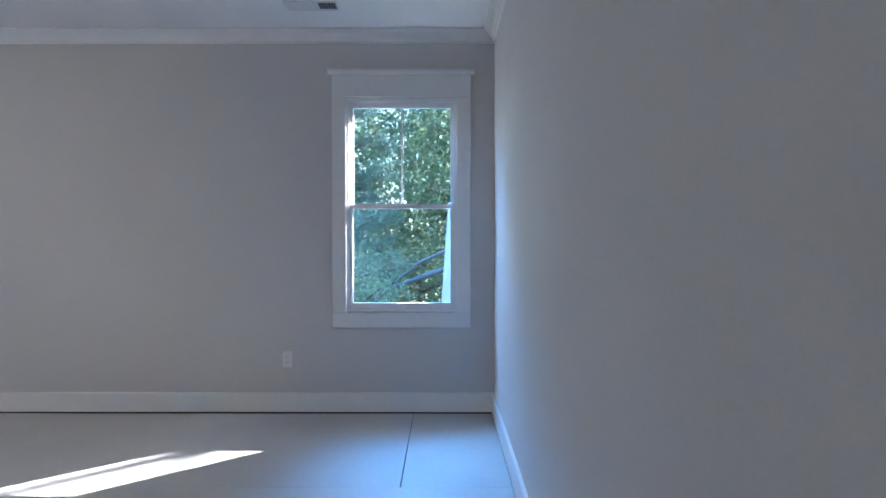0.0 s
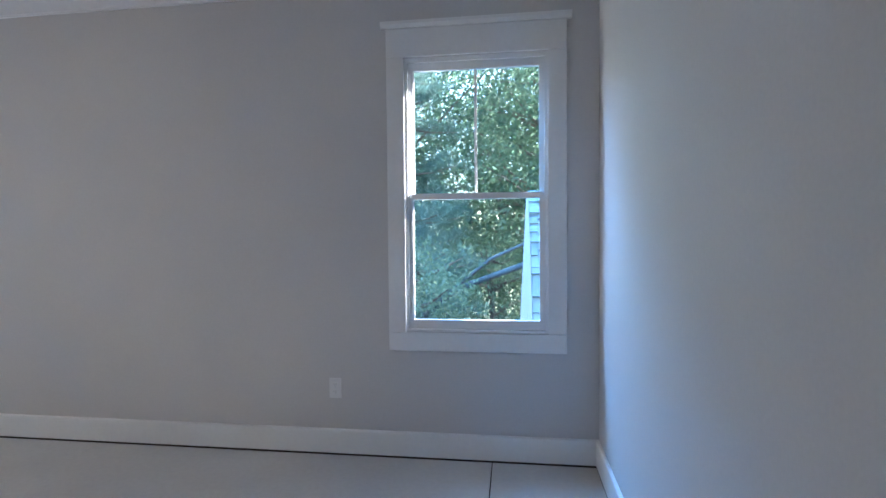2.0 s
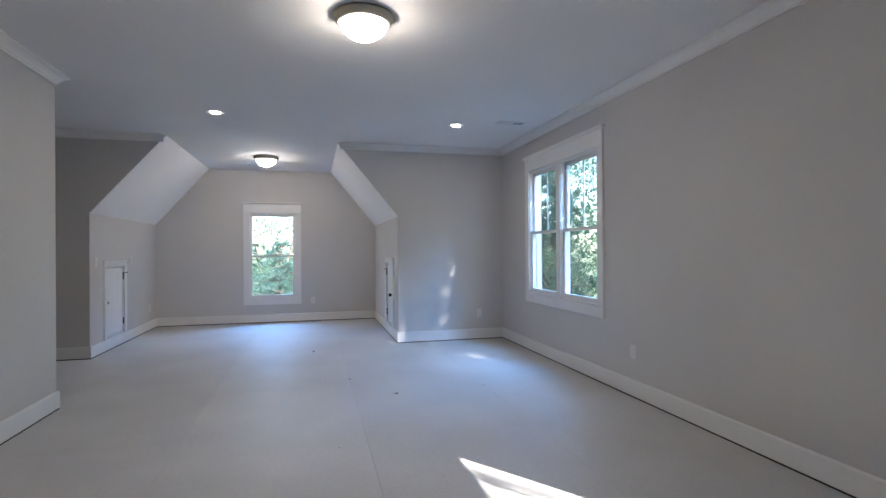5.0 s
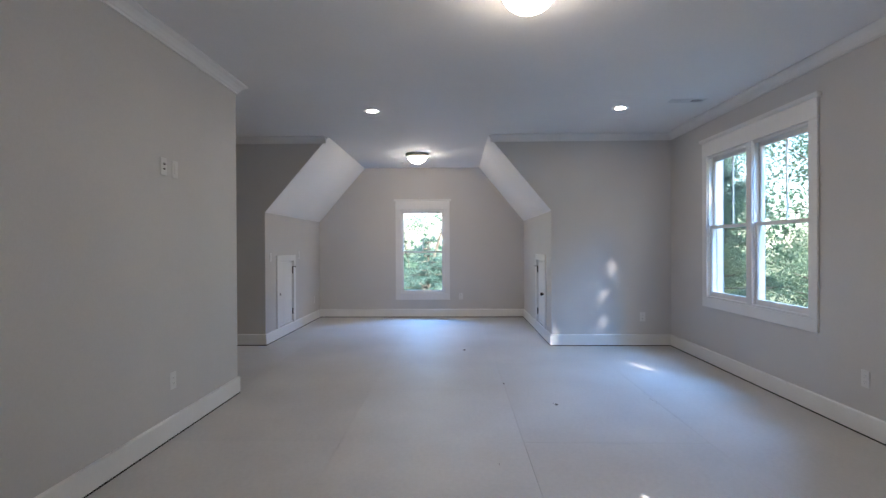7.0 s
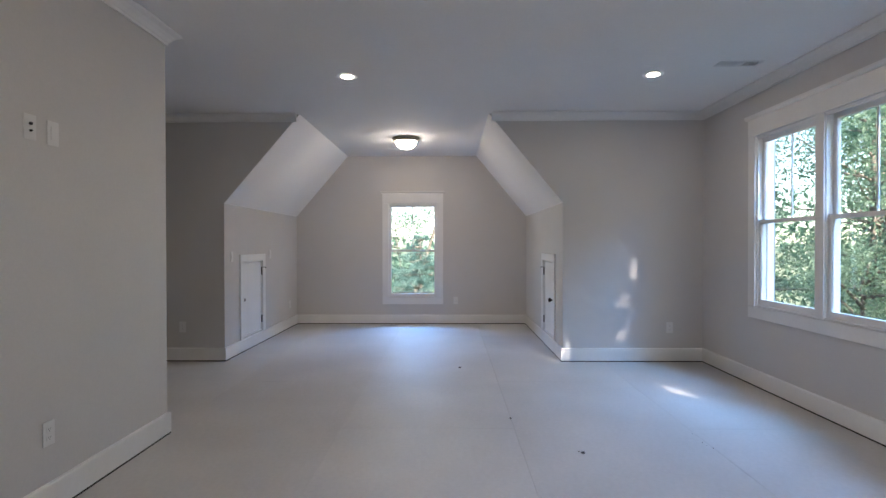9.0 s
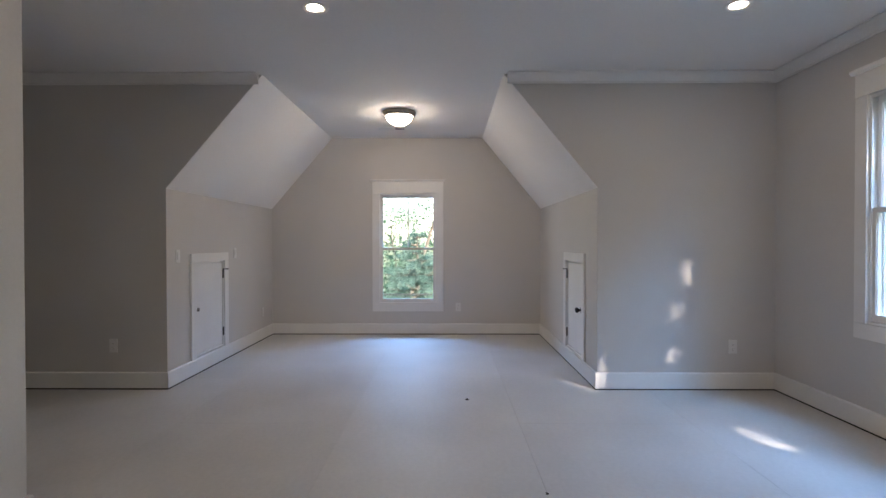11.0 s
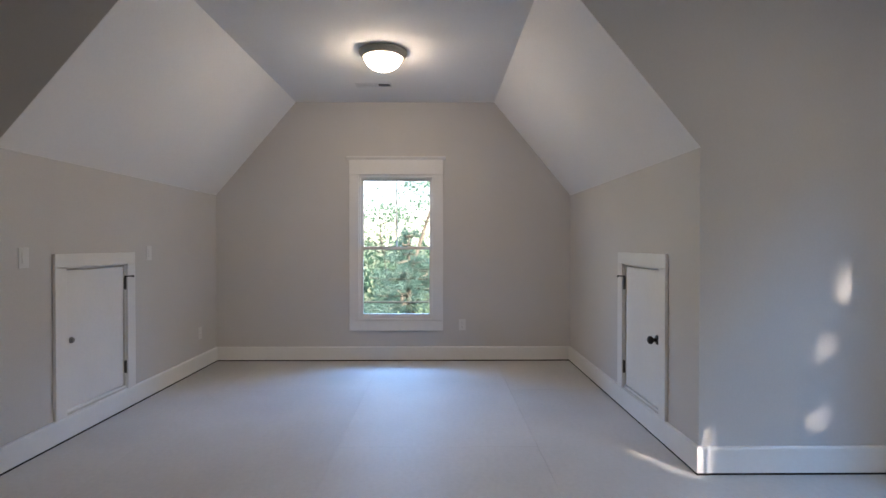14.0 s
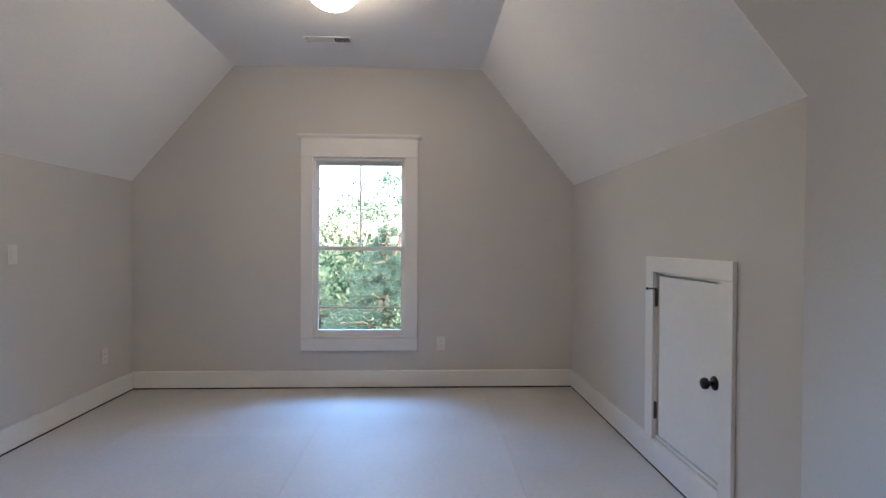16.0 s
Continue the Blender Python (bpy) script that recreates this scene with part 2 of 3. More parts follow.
def wall_mesh(a0, a1, z0, z1, thick, holes, put):
    """A wall from a0 to a1 along its length with rectangular holes (a, b, low, high); put(a, depth, z) gives the place."""
    aa = sorted({a0, a1, *[h[0] for h in holes], *[h[1] for h in holes]})
    zz = sorted({z0, z1, *[h[2] for h in holes], *[h[3] for h in holes]})
    bm = bmesh.new()
    made = {}

    def v(i, d, k):
        if (i, d, k) not in made:
            made[i, d, k] = bm.verts.new(put(aa[i], thick * d, zz[k]))
        return made[i, d, k]

    def solid(i, k):
        if not (0 <= i < len(aa) - 1 and 0 <= k < len(zz) - 1):
            return False
        a, z = (aa[i] + aa[i + 1]) / 2, (zz[k] + zz[k + 1]) / 2
        return not any(h[0] < a < h[1] and h[2] < z < h[3] for h in holes)
    for i in range(len(aa) - 1):
        for k in range(len(zz) - 1):
            if not solid(i, k):
                continue
            for d in (0, 1):
                bm.faces.new((v(i, d, k), v(i + 1, d, k), v(i + 1, d, k + 1), v(i, d, k + 1)))
            if not solid(i - 1, k):
                bm.faces.new((v(i, 0, k), v(i, 1, k), v(i, 1, k + 1), v(i, 0, k + 1)))
            if not solid(i + 1, k):
                bm.faces.new((v(i + 1, 0, k), v(i + 1, 1, k), v(i + 1, 1, k + 1), v(i + 1, 0, k + 1)))
            if not solid(i, k - 1):
                bm.faces.new((v(i, 0, k), v(i + 1, 0, k), v(i + 1, 1, k), v(i, 1, k)))
            if not solid(i, k + 1):
                bm.faces.new((v(i, 0, k + 1), v(i + 1, 0, k + 1), v(i + 1, 1, k + 1), v(i, 1, k + 1)))
    return bm


# ---- plan ----
XE, XW, XB = 0.50, -7.02, -9.71          # east wall, gable wall, dormer end wall
YN, YP, YS = 3.475, -1.250, -4.0          # window wall, partition, south wall
XP = -4.84                               # end of the partition
KL, KR = -1.82, 1.934                    # knee walls of the dormer
AL, AR, KZ = -0.974, 1.122, 1.755        # top edges of the slopes, height of the knee walls
H = 2.74
GROUND = -3.3                            # the garden lies a storey below
GAP = 0.0135                             # joint under drywall and baseboards, filled by a dark strip
T = 0.15
WIN_W, WIN_H, CASE = 0.80, 1.54, 0.096
SILL_N, SILL_B = 0.73, 0.43
W1C, W2C, W3C = -0.168, -5.24, 0.0845
W2HALF = 0.814


def structure(ob, label, category):
    return tagged(ob, label, category, kind="structure")


def setting():
    north = wall_mesh(XB - T, XE + T, GAP, H, T, [
        (W1C - WIN_W / 2, W1C + WIN_W / 2, SILL_N, SILL_N + WIN_H),
        (W2C - W2HALF, W2C + W2HALF, SILL_N, SILL_N + WIN_H)], lambda a, d, z: (a, YN + d, z))
    structure(finish("wall_north", north, M_WALL), "greige painted drywall with two window openings", "wall")
    east = wall_mesh(YS, YN, GAP, H, T, [], lambda a, d, z: (XE + d, a, z))
    structure(finish("wall_east", east, M_WALL), "plain greige painted drywall", "wall")
    part_w = wall_mesh(XP, XE, GAP, H, 0.12, [], lambda a, d, z: (a, YP - d, z))
    structure(finish("wall_partition", part_w, M_WALL), "plain greige partition with an outside corner", "wall")
    ret = wall_mesh(YS, YP - 0.12, GAP, H, 0.12, [], lambda a, d, z: (XP + d, a, z))
    structure(finish("wall_return", ret, M_WALL), "plain greige painted return wall", "wall")
    south = wall_mesh(XB - T, XE + T, GAP, H, T, [], lambda a, d, z: (a, YS - d, z))
    structure(finish("wall_south", south, M_WALL), "plain greige painted drywall", "wall")
    lip = 0.004
    put_w = lambda p, q, s: (s, p, q)
    bm = prism(bmesh.new(), [(KR + lip, GAP), (YN, GAP), (YN, H), (AR + lip * 1.3, H), (KR + lip, KZ + lip * 0.3)], XW, XW - 0.14, put_w)
    structure(finish("wall_west_1", bm, M_WALL), "greige gable wall beside the dormer opening", "wall")
    bm = prism(bmesh.new(), [(KL - lip, GAP), (YS, GAP), (YS, H), (AL - lip * 1.3, H), (KL - lip, KZ + lip * 0.3)], XW, XW - 0.14, put_w)
    structure(finish("wall_west_2", bm, M_WALL), "shaded greige gable wall beside the dormer opening", "wall")
    back = wall_mesh(KL - 0.4, KR + 0.4, GAP, H, T, [(W3C - WIN_W / 2, W3C + WIN_W / 2, SILL_B, SILL_B + WIN_H)],
                     lambda a, d, z: (XB - d, a, z))
    structure(finish("wall_west_3", back, M_WALL), "greige dormer end wall with one window", "wall")
    knee = wall_mesh(XB, XW - 0.14, GAP, KZ, 0.12, [(DOOR_A, DOOR_B, 0.165, 1.095)], lambda a, d, z: (a, KR + d, z))
    box(knee, XW - 0.14, XW, KR, KR + lip, GAP, KZ)
    structure(finish("wall_knee_1", knee, M_WALL), "low greige knee wall with a small access door", "wall")
    knee = wall_mesh(XB, XW - 0.14, GAP, KZ, 0.12, [(DOOR_C, DOOR_D, 0.165, 1.095)], lambda a, d, z: (a, KL - d, z))
    box(knee, XW - 0.14, XW, KL - lip, KL, GAP, KZ)
    structure(finish("wall_knee_2", knee, M_WALL), "low greige knee wall with a small access door", "wall")
    # sloped ceilings of the dormer
    for n, k, a, s in (("ceiling_slope_1", KR, AR, 1), ("ceiling_slope_2", KL, AL, -1)):
        thin = [(k, KZ), (a, H), (a + s * lip * 1.3, H), (k + s * lip, KZ + lip * 0.3)]
        bm = prism(bmesh.new(), thin, XW, XW - 0.14, put_w)
        thick = [(k, KZ), (a, H), (a + s * 0.16, H), (k + s * 0.119, KZ)]
        prism(bm, thick, XW - 0.14, XB, put_w)
        structure(finish(n, bm, M_CEIL), "white sloped dormer ceiling", "ceiling")
    structure(finish("ceiling", boxed(XB - T, XE + T, YS - T, YN + T, H, H + 0.15), M_CEIL), "flat white painted ceiling", "ceiling")
    # dark strip filling the joint under the drywall; the joint's shade is its colour
    joint_strip = bmesh.new()
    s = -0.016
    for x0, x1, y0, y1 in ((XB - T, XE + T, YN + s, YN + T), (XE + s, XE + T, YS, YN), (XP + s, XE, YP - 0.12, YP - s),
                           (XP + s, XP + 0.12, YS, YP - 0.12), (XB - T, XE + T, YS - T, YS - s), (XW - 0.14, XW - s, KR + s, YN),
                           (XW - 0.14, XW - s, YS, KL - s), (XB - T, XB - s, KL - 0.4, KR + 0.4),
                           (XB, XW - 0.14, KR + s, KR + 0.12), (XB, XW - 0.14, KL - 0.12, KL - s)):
        box(joint_strip, x0, x1, y0, y1, 0.0, GAP - 0.002)
    structure(finish("sole_plate", joint_strip, M_JOINT_DARK), "dark strip in the joint under the walls, shade put into its colour", "trim")
    low = boxed(XB - T + 0.02, XE + T - 0.02, YS - T + 0.02, YN + T - 0.02, GROUND, -0.30)
    structure(finish("wall_lower_storey", low, M_SIDING), "plain pale siding of the storey below", "wall")
    fl = finish("floor", boxed(XB - T, XE + T, YS - T, YN + T, -0.30, -0.018), M_JOINT_DARK)
    return structure(fl, "pale primed subfloor of large sheets", "floor")


BASE = [(0.0, 0.0125), (0.018, 0.0125), (0.018, 0.140), (0.015, 0.147), (0.006, 0.151), (0.0, 0.151)]
CROWN = [(0.0, H), (0.080, H), (0.080, H - 0.010), (0.070, H - 0.016), (0.052, H - 0.026), (0.034, H - 0.044),
         (0.022, H - 0.062), (0.014, H - 0.070), (0.012, H - 0.084), (0.0, H - 0.084)]


def run(name, profile, p0, p1, inward, ends, label):
    """Trim along a wall from p0 to p1. inward: the room's side. ends: +1 outside mitre, -1 inside mitre, 0 square."""
    d = Vector((p1[0] - p0[0], p1[1] - p0[1], 0))
    length = d.length
    d.normalize()
    n = Vector((*inward, 0))
    o = Vector((*p0, 0))

    def put(p, q, s):
        return o + d * (-ends[0] * p if s == 0 else length + ends[1] * p) + n * p + Vector((0, 0, q))
    bm = prism(bmesh.new(), profile, 0, 1, put)
    return structure(finish(name, bm, M_TRIM), label, "trim")


def trims():
    lb = "white painted flat baseboard, dark-filled joint below"
    runs = [((XW, YN), (XE, YN), (0, -1), (-1, -1)), ((XE, YN), (XE, YP), (-1, 0), (-1, -1)), ((XE, YP), (XP, YP), (0, 1), (-1, 1)),
            ((XP, YP), (XP, YS), (-1, 0), (1, -1)), ((XW, YN), (XW, KR), (1, 0), (-1, 1)), ((XW, KR), (XB, KR), (0, -1), (1, -1)),
            ((XB, KR), (XB, KL), (1, 0), (-1, -1)), ((XB, KL), (XW, KL), (0, 1), (-1, 1)), ((XW, KL), (XW, YS), (1, 0), (1, -1)),
            ((XW, YS), (XP, YS), (0, 1), (-1, -1))]
    for p0, p1, n, e in runs:
        run("baseboard", BASE, p0, p1, n, e, lb)
    lc = "white painted crown moulding below the ceiling"
    runs = [((XW, YN), (XE, YN), (0, -1), (-1, -1)), ((XE, YN), (XE, YP), (-1, 0), (-1, -1)), ((XE, YP), (XP, YP), (0, 1), (-1, 1)),
            ((XP, YP), (XP, YS), (-1, 0), (1, -1)), ((XW, YN), (XW, AR + 0.03), (1, 0), (-1, 0)), ((XW, AL - 0.03), (XW, YS), (1, 0), (0, -1)),
            ((XW, YS), (XP, YS), (0, 1), (-1, -1))]
    for p0, p1, n, e in runs:
        run("crown_moulding", CROWN, p0, p1, n, e, lc)


# ---- windows ----
def window(name, m, units, unit_w, h, label):
    """Double-hung unit(s): local x along the wall, y outwards, z up from the sill; the wall face is y = 0."""
    base = tagged(new(name), label, "window", kind="structure")
    mull = 0.10
    half = (units * unit_w + (units - 1) * mull) / 2
    e = 0.0025
    # interior casing
    for s in (-1, 1):
        part("casing", boxed(s * (half + CASE), s * (half - 0.004), -0.019, -e / 2, -0.002, h + 0.002, 0.003), M_TRIM, base)
    part("head_casing", boxed(-half - CASE, half + CASE, -0.022, -e / 2, h + 0.003, h + 0.160, 0.003), M_TRIM, base)
    cap = [(0, 0), (-0.026, 0), (-0.030, 0.006), (-0.040, 0.018), (-0.042, 0.034), (0, 0.034)]
    bm = prism(bmesh.new(), [(p - e / 2, q + h + 0.161) for p, q in cap], -half - CASE - 0.027, half + CASE + 0.027, lambda p, q, s: (s, p, q))
    part("head_cap", bm, M_TRIM, base)
    part("apron", boxed(-half - CASE, half + CASE, -0.019, -e / 2, -0.108, -0.004, 0.003), M_TRIM, base)
    # jambs, stops and outside frame
    for s in (-1, 1):
        part("jamb", boxed(s * (half - 0.012), s * (half - 0.0005), -0.002, 0.154, 0, h), M_TRIM, base)
        part("stop", boxed(s * (half - 0.021), s * (half - 0.0125), 0.001, 0.014, 0.0145, h - 0.026, 0.002), M_TRIM, base)
        part("outside_casing", boxed(s * (half + 0.002), s * (half + 0.11), 0.1515, 0.172, -0.05, h + 0.1), M_FASCIA, base)
    part("head_jamb", boxed(-half + 0.0125, half - 0.0125, -0.002, 0.154, h - 0.012, h - 0.0005), M_TRIM, base)
    part("head_stop", boxed(-half + 0.0125, half - 0.0125, 0.001, 0.014, h - 0.025, h - 0.0125, 0.002), M_TRIM, base)
    for s in (-1, 1):
        part("blind_stop", boxed(s * (half - 0.026), s * (half - 0.0125), 0.086, 0.104, 0.0145, h - 0.0125, 0.002), M_TRIM, base)
    part("sill", boxed(-half + 0.0125, half - 0.0125, -0.012, 0.20, 0.0005, 0.014, 0.002), M_TRIM, base)
    if units == 2:
        part("mullion", boxed(-mull / 2, mull / 2, -0.004, 0.105, 0.0145, h - 0.0125, 0.003), M_TRIM, base)
        part("mullion_casing", boxed(-mull / 2 + 0.006, mull / 2 - 0.006, -0.019, -0.005, 0.0, h + 0.002, 0.003), M_TRIM, base)
    mid = h * 0.5 - 0.004
    for u in range(units):
        c = (u - (units - 1) / 2) * (unit_w + mull)
        x0, x1 = c - unit_w / 2 + 0.013, c + unit_w / 2 - 0.013
        if units == 2:
            x0, x1 = (x0, c + unit_w / 2 - 0.001) if u == 0 else (c - unit_w / 2 + 0.001, x1)
        for low, y0, y1, z0, z1, bottom, top in ((True, 0.016, 0.047, 0.015, mid + 0.016, 0.050, 0.032),
                                                (False, 0.050, 0.081, mid - 0.016, h - 0.013, 0.032, 0.044)):
            st = 0.030
            bm = bmesh.new()
            box(bm, x0, x0 + st, y0, y1, z0, z1)
            box(bm, x1 - st, x1, y0, y1, z0, z1)
            box(bm, x0 + st, x1 - st, y0, y1, z0, z0 + bottom)
            box(bm, x0 + st, x1 - st, y0, y1, z1 - top, z1)
            # glazing bead
            for g in ((x0 + st, x0 + st + 0.004, z0 + bottom, z1 - top), (x1 - st - 0.004, x1 - st, z0 + bottom, z1 - top)):
                box(bm, g[0], g[1], y0 + 0.008, y1 - 0.008, g[2], g[3])
            sash = part("lower_sash" if low else "upper_sash", bm, M_TRIM, base)
            pane = part("pane", boxed(x0 + st, x1 - st, (y0 + y1) / 2 - 0.002, (y0 + y1) / 2 + 0.002, z0 + bottom, z1 - top), M_PANE, sash, "clear glass pane")
            pane.visible_shadow = False
            if not low:
                xc = (x0 + x1) / 2
                part("muntin", boxed(xc - 0.0075, xc + 0.0075, y0 + 0.010, y1 - 0.010, z0 + bottom, z1 - top, 0.002), M_TRIM, sash)
    base.matrix_world = m
    return base


# ---- access doors ----
DOOR_A, DOOR_B = -8.130, -7.478
DOOR_C, DOOR_D = -8.150, -7.508


def access_door(name, m, wide, hinge, label, knob_metal, knob_label):
    """Small flush door: local x along the wall from the middle, y outwards, z up; hinge -1 or +1 is its side."""
    base = tagged(new(name), label, "door", kind="structure")
    half = wide / 2
    lo, hi = 0.165, 1.095
    for s in (-1, 1):
        part("casing", boxed(s * (half - 0.006), s * (half + 0.088), -0.020, -0.001, 0.153, hi - 0.004, 0.003), M_TRIM, base)
    part("head_casing", boxed(-half - 0.088, half + 0.088, -0.020, -0.001, hi - 0.003, hi + 0.082, 0.003), M_TRIM, base)
    for s in (-1, 1):
        part("jamb", boxed(s * (half - 0.014), s * (half - 0.0005), 0.0, 0.118, lo + 0.001, hi - 0.001), M_TRIM, base)
        part("stop", boxed(s * (half - 0.040), s * (half - 0.015), 0.044, 0.075, lo + 0.02, hi - 0.02), M_TRIM, base)
    part("head_jamb", boxed(-half + 0.0145, half - 0.0145, 0.0, 0.118, hi - 0.015, hi - 0.001), M_TRIM, base)
    part("head_stop", boxed(-half + 0.0145, half - 0.0145, 0.044, 0.075, hi - 0.06, hi - 0.016), M_TRIM, base)
    part("threshold", boxed(-half + 0.0145, half - 0.0145, 0.0, 0.118, lo + 0.001, lo + 0.012), M_TRIM, base)
    part("leaf", boxed(-half + 0.022, half - 0.022, 0.008, 0.041, lo + 0.019, hi - 0.024, 0.002), M_TRIM, base, "flush white door leaf")
    part("latch", boxed(-hinge * (half - 0.0175), -hinge * (half - 0.013), -0.0015, 0.030, 0.595, 0.655), M_BLACK, base, "dark latch plate")
    kx = -hinge * (half - 0.078)
    turn = Matrix.Translation((kx, 0.0062, 0.622)) @ Matrix.Rotation(radians(90), 4, 'X')
    turned = [(0.0, 0.064), (0.014, 0.063), (0.023, 0.057), (0.027, 0.047), (0.025, 0.038), (0.016, 0.030), (0.011, 0.022), (0.012, 0.009)]
    if knob_metal is M_SATIN:
        turned = [(0.0, 0.017), (0.010, 0.0165), (0.015, 0.014), (0.016, 0.010), (0.012, 0.006)]
    knob = part("knob", lathe(bmesh.new(), turned, turn, 28), knob_metal, base, knob_label, True)
    flat = 1.0 if knob_metal is M_BLACK else 0.66
    part("rosette", lathe(bmesh.new(), [(0.0, 0.010 * flat), (0.024 * flat, 0.009 * flat), (0.031 * flat, 0.005 * flat), (0.032 * flat, 0.0)], turn, 28), knob_metal, knob, "", True)
    for i, z in enumerate((0.945, 0.318)):
        bm = boxed(hinge * (half - 0.020), hinge * (half - 0.010), -0.004, 0.004, z - 0.044, z + 0.044, 0.0015)
        lathe(bm, [(0.0, -0.048), (0.0065, -0.047), (0.0065, 0.047), (0.0, 0.050)], Matrix.Translation((hinge * (half - 0.013), -0.006, z)), 14)
        hg = part("hinge", bm, M_HINGE, base, "dark metal hinge")
        if i == 0:
            bm = tube(bmesh.new(), [(hinge * (half - 0.013), -0.008, z + 0.052), (hinge * (half + 0.012), -0.030, z + 0.053), (hinge * (half + 0.035), -0.036, z + 0.050)], [0.005, 0.004, 0.004], 10)
            lathe(bm, [(0.0, -0.006), (0.010, -0.005), (0.010, 0.004), (0.0, 0.005)], Matrix.Translation((hinge * (half - 0.013), -0.007, z + 0.053)), 14)
            lathe(bm, [(0.0, -0.008), (0.007, -0.006), (0.007, 0.006), (0.0, 0.008)], Matrix.Translation((hinge * (half + 0.036), -0.034, z + 0.050)), 12)
            part("door_stop", bm, M_BLACK, hg, "black hinge-pin door stop")
    base.matrix_world = m
    return base


# ---- wall plates ----
def plate(name, m, kind, label, category):
    """A wall plate on the local plane y = 0, facing -y."""
    base = tagged(new(name), label, category, group="wall plates")
    w, h = 0.036, 0.059
    part("cover", boxed(-w, w, -0.006, -0.0006, -h, h, 0.003), M_PLATE, base)
    if kind == "outlet":
        for s in (-1, 1):
            r = part("receptacle", boxed(-0.0165, 0.0165, -0.0085, -0.0055, s * 0.0205 - 0.0135, s * 0.0205 + 0.0135, 0.002), M_PLATE, base)
            bm = bmesh.new()
            for x, hh in ((-0.006, 0.0045), (0.006, 0.0035)):
                box(bm, x - 0.0012, x + 0.0012, -0.0092, -0.008, s * 0.0205 + 0.002 - hh, s * 0.0205 + 0.002 + hh)
            lathe(bm, [(0.0, 0.0007), (0.0024, 0.0007), (0.0024, 0.0)], Matrix.Translation((0, -0.0085, s * 0.0205 - 0.008)) @ Matrix.Rotation(radians(90), 4, 'X'), 10)
            part("slots", bm, M_SLOT, r, "dark outlet slots")
    elif kind == "jack":
        for z, r in ((0.016, 0.0075), (-0.016, 0.0055)):
            bm = lathe(bmesh.new(), [(0.0, 0.010), (r * 0.7, 0.010), (r, 0.006), (r, 0.0)], Matrix.Translation((0, -0.006, z)) @ Matrix.Rotation(radians(90), 4, 'X'), 14)
            part("jack", bm, M_BLACK, base, "dark cable jack")
    else:
        part("rocker", boxed(-0.0165, 0.0165, -0.010, -0.0055, -0.033, 0.033, 0.002), M_PLATE, base)
    base.matrix_world = m
    return base


# ---- ceiling fixtures ----
def ceiling_lamp(x, y):
    base = tagged(new("ceiling_lamp"), "lit flush-mount lamp, frosted glass bowl, pewter ring", "ceiling lamp", group="flush lamps")
    ring = [(0.0, 0.0), (0.174, -0.0005), (0.184, -0.005), (0.187, -0.013), (0.184, -0.021), (0.177, -0.028), (0.173, -0.039), (0.166, -0.050), (0.156, -0.056), (0.150, -0.055), (0.145, -0.046), (0.140, -0.034)]
    part("ring", lathe(bmesh.new(), ring, Matrix.Identity(4), 56), M_RING, base, "pewter ring", True)
    bowl = [(0.146, -0.036)] + [(0.146 * (1 - (k / 14) ** 2.0) ** 0.66, -0.046 - 0.112 * k / 14) for k in range(14)] + [(0.0, -0.158)]
    part("bowl", lathe(bmesh.new(), bowl, Matrix.Identity(4), 48), M_DOME, base, "glowing frosted glass bowl", True)
    fin = [(0.010, -0.156), (0.011, -0.159), (0.006, -0.162), (0.007, -0.166), (0.004, -0.170), (0.0, -0.171)]
    part("finial", lathe(bmesh.new(), fin, Matrix.Identity(4), 16), M_RING, base, "small pewter finial", True)
    base.matrix_world = pose(x, y, H)


def downlight(x, y):
    base = tagged(new("recessed_downlight"), "lit round recessed downlight with white trim", "downlight", group="downlights")
    part("trim_ring", lathe(bmesh.new(), [(0.085, -0.0004), (0.084, -0.004), (0.066, -0.006), (0.050, -0.003), (0.048, -0.001)], Matrix.Identity(4), 40), M_CEIL, base, "", True)
    part("lens", lathe(bmesh.new(), [(0.0, -0.0022), (0.040, -0.0022), (0.047, -0.0016), (0.047, -0.0005)], Matrix.Identity(4), 40), M_CAN, base, "glowing lens", True)
    base.matrix_world = pose(x, y, H)


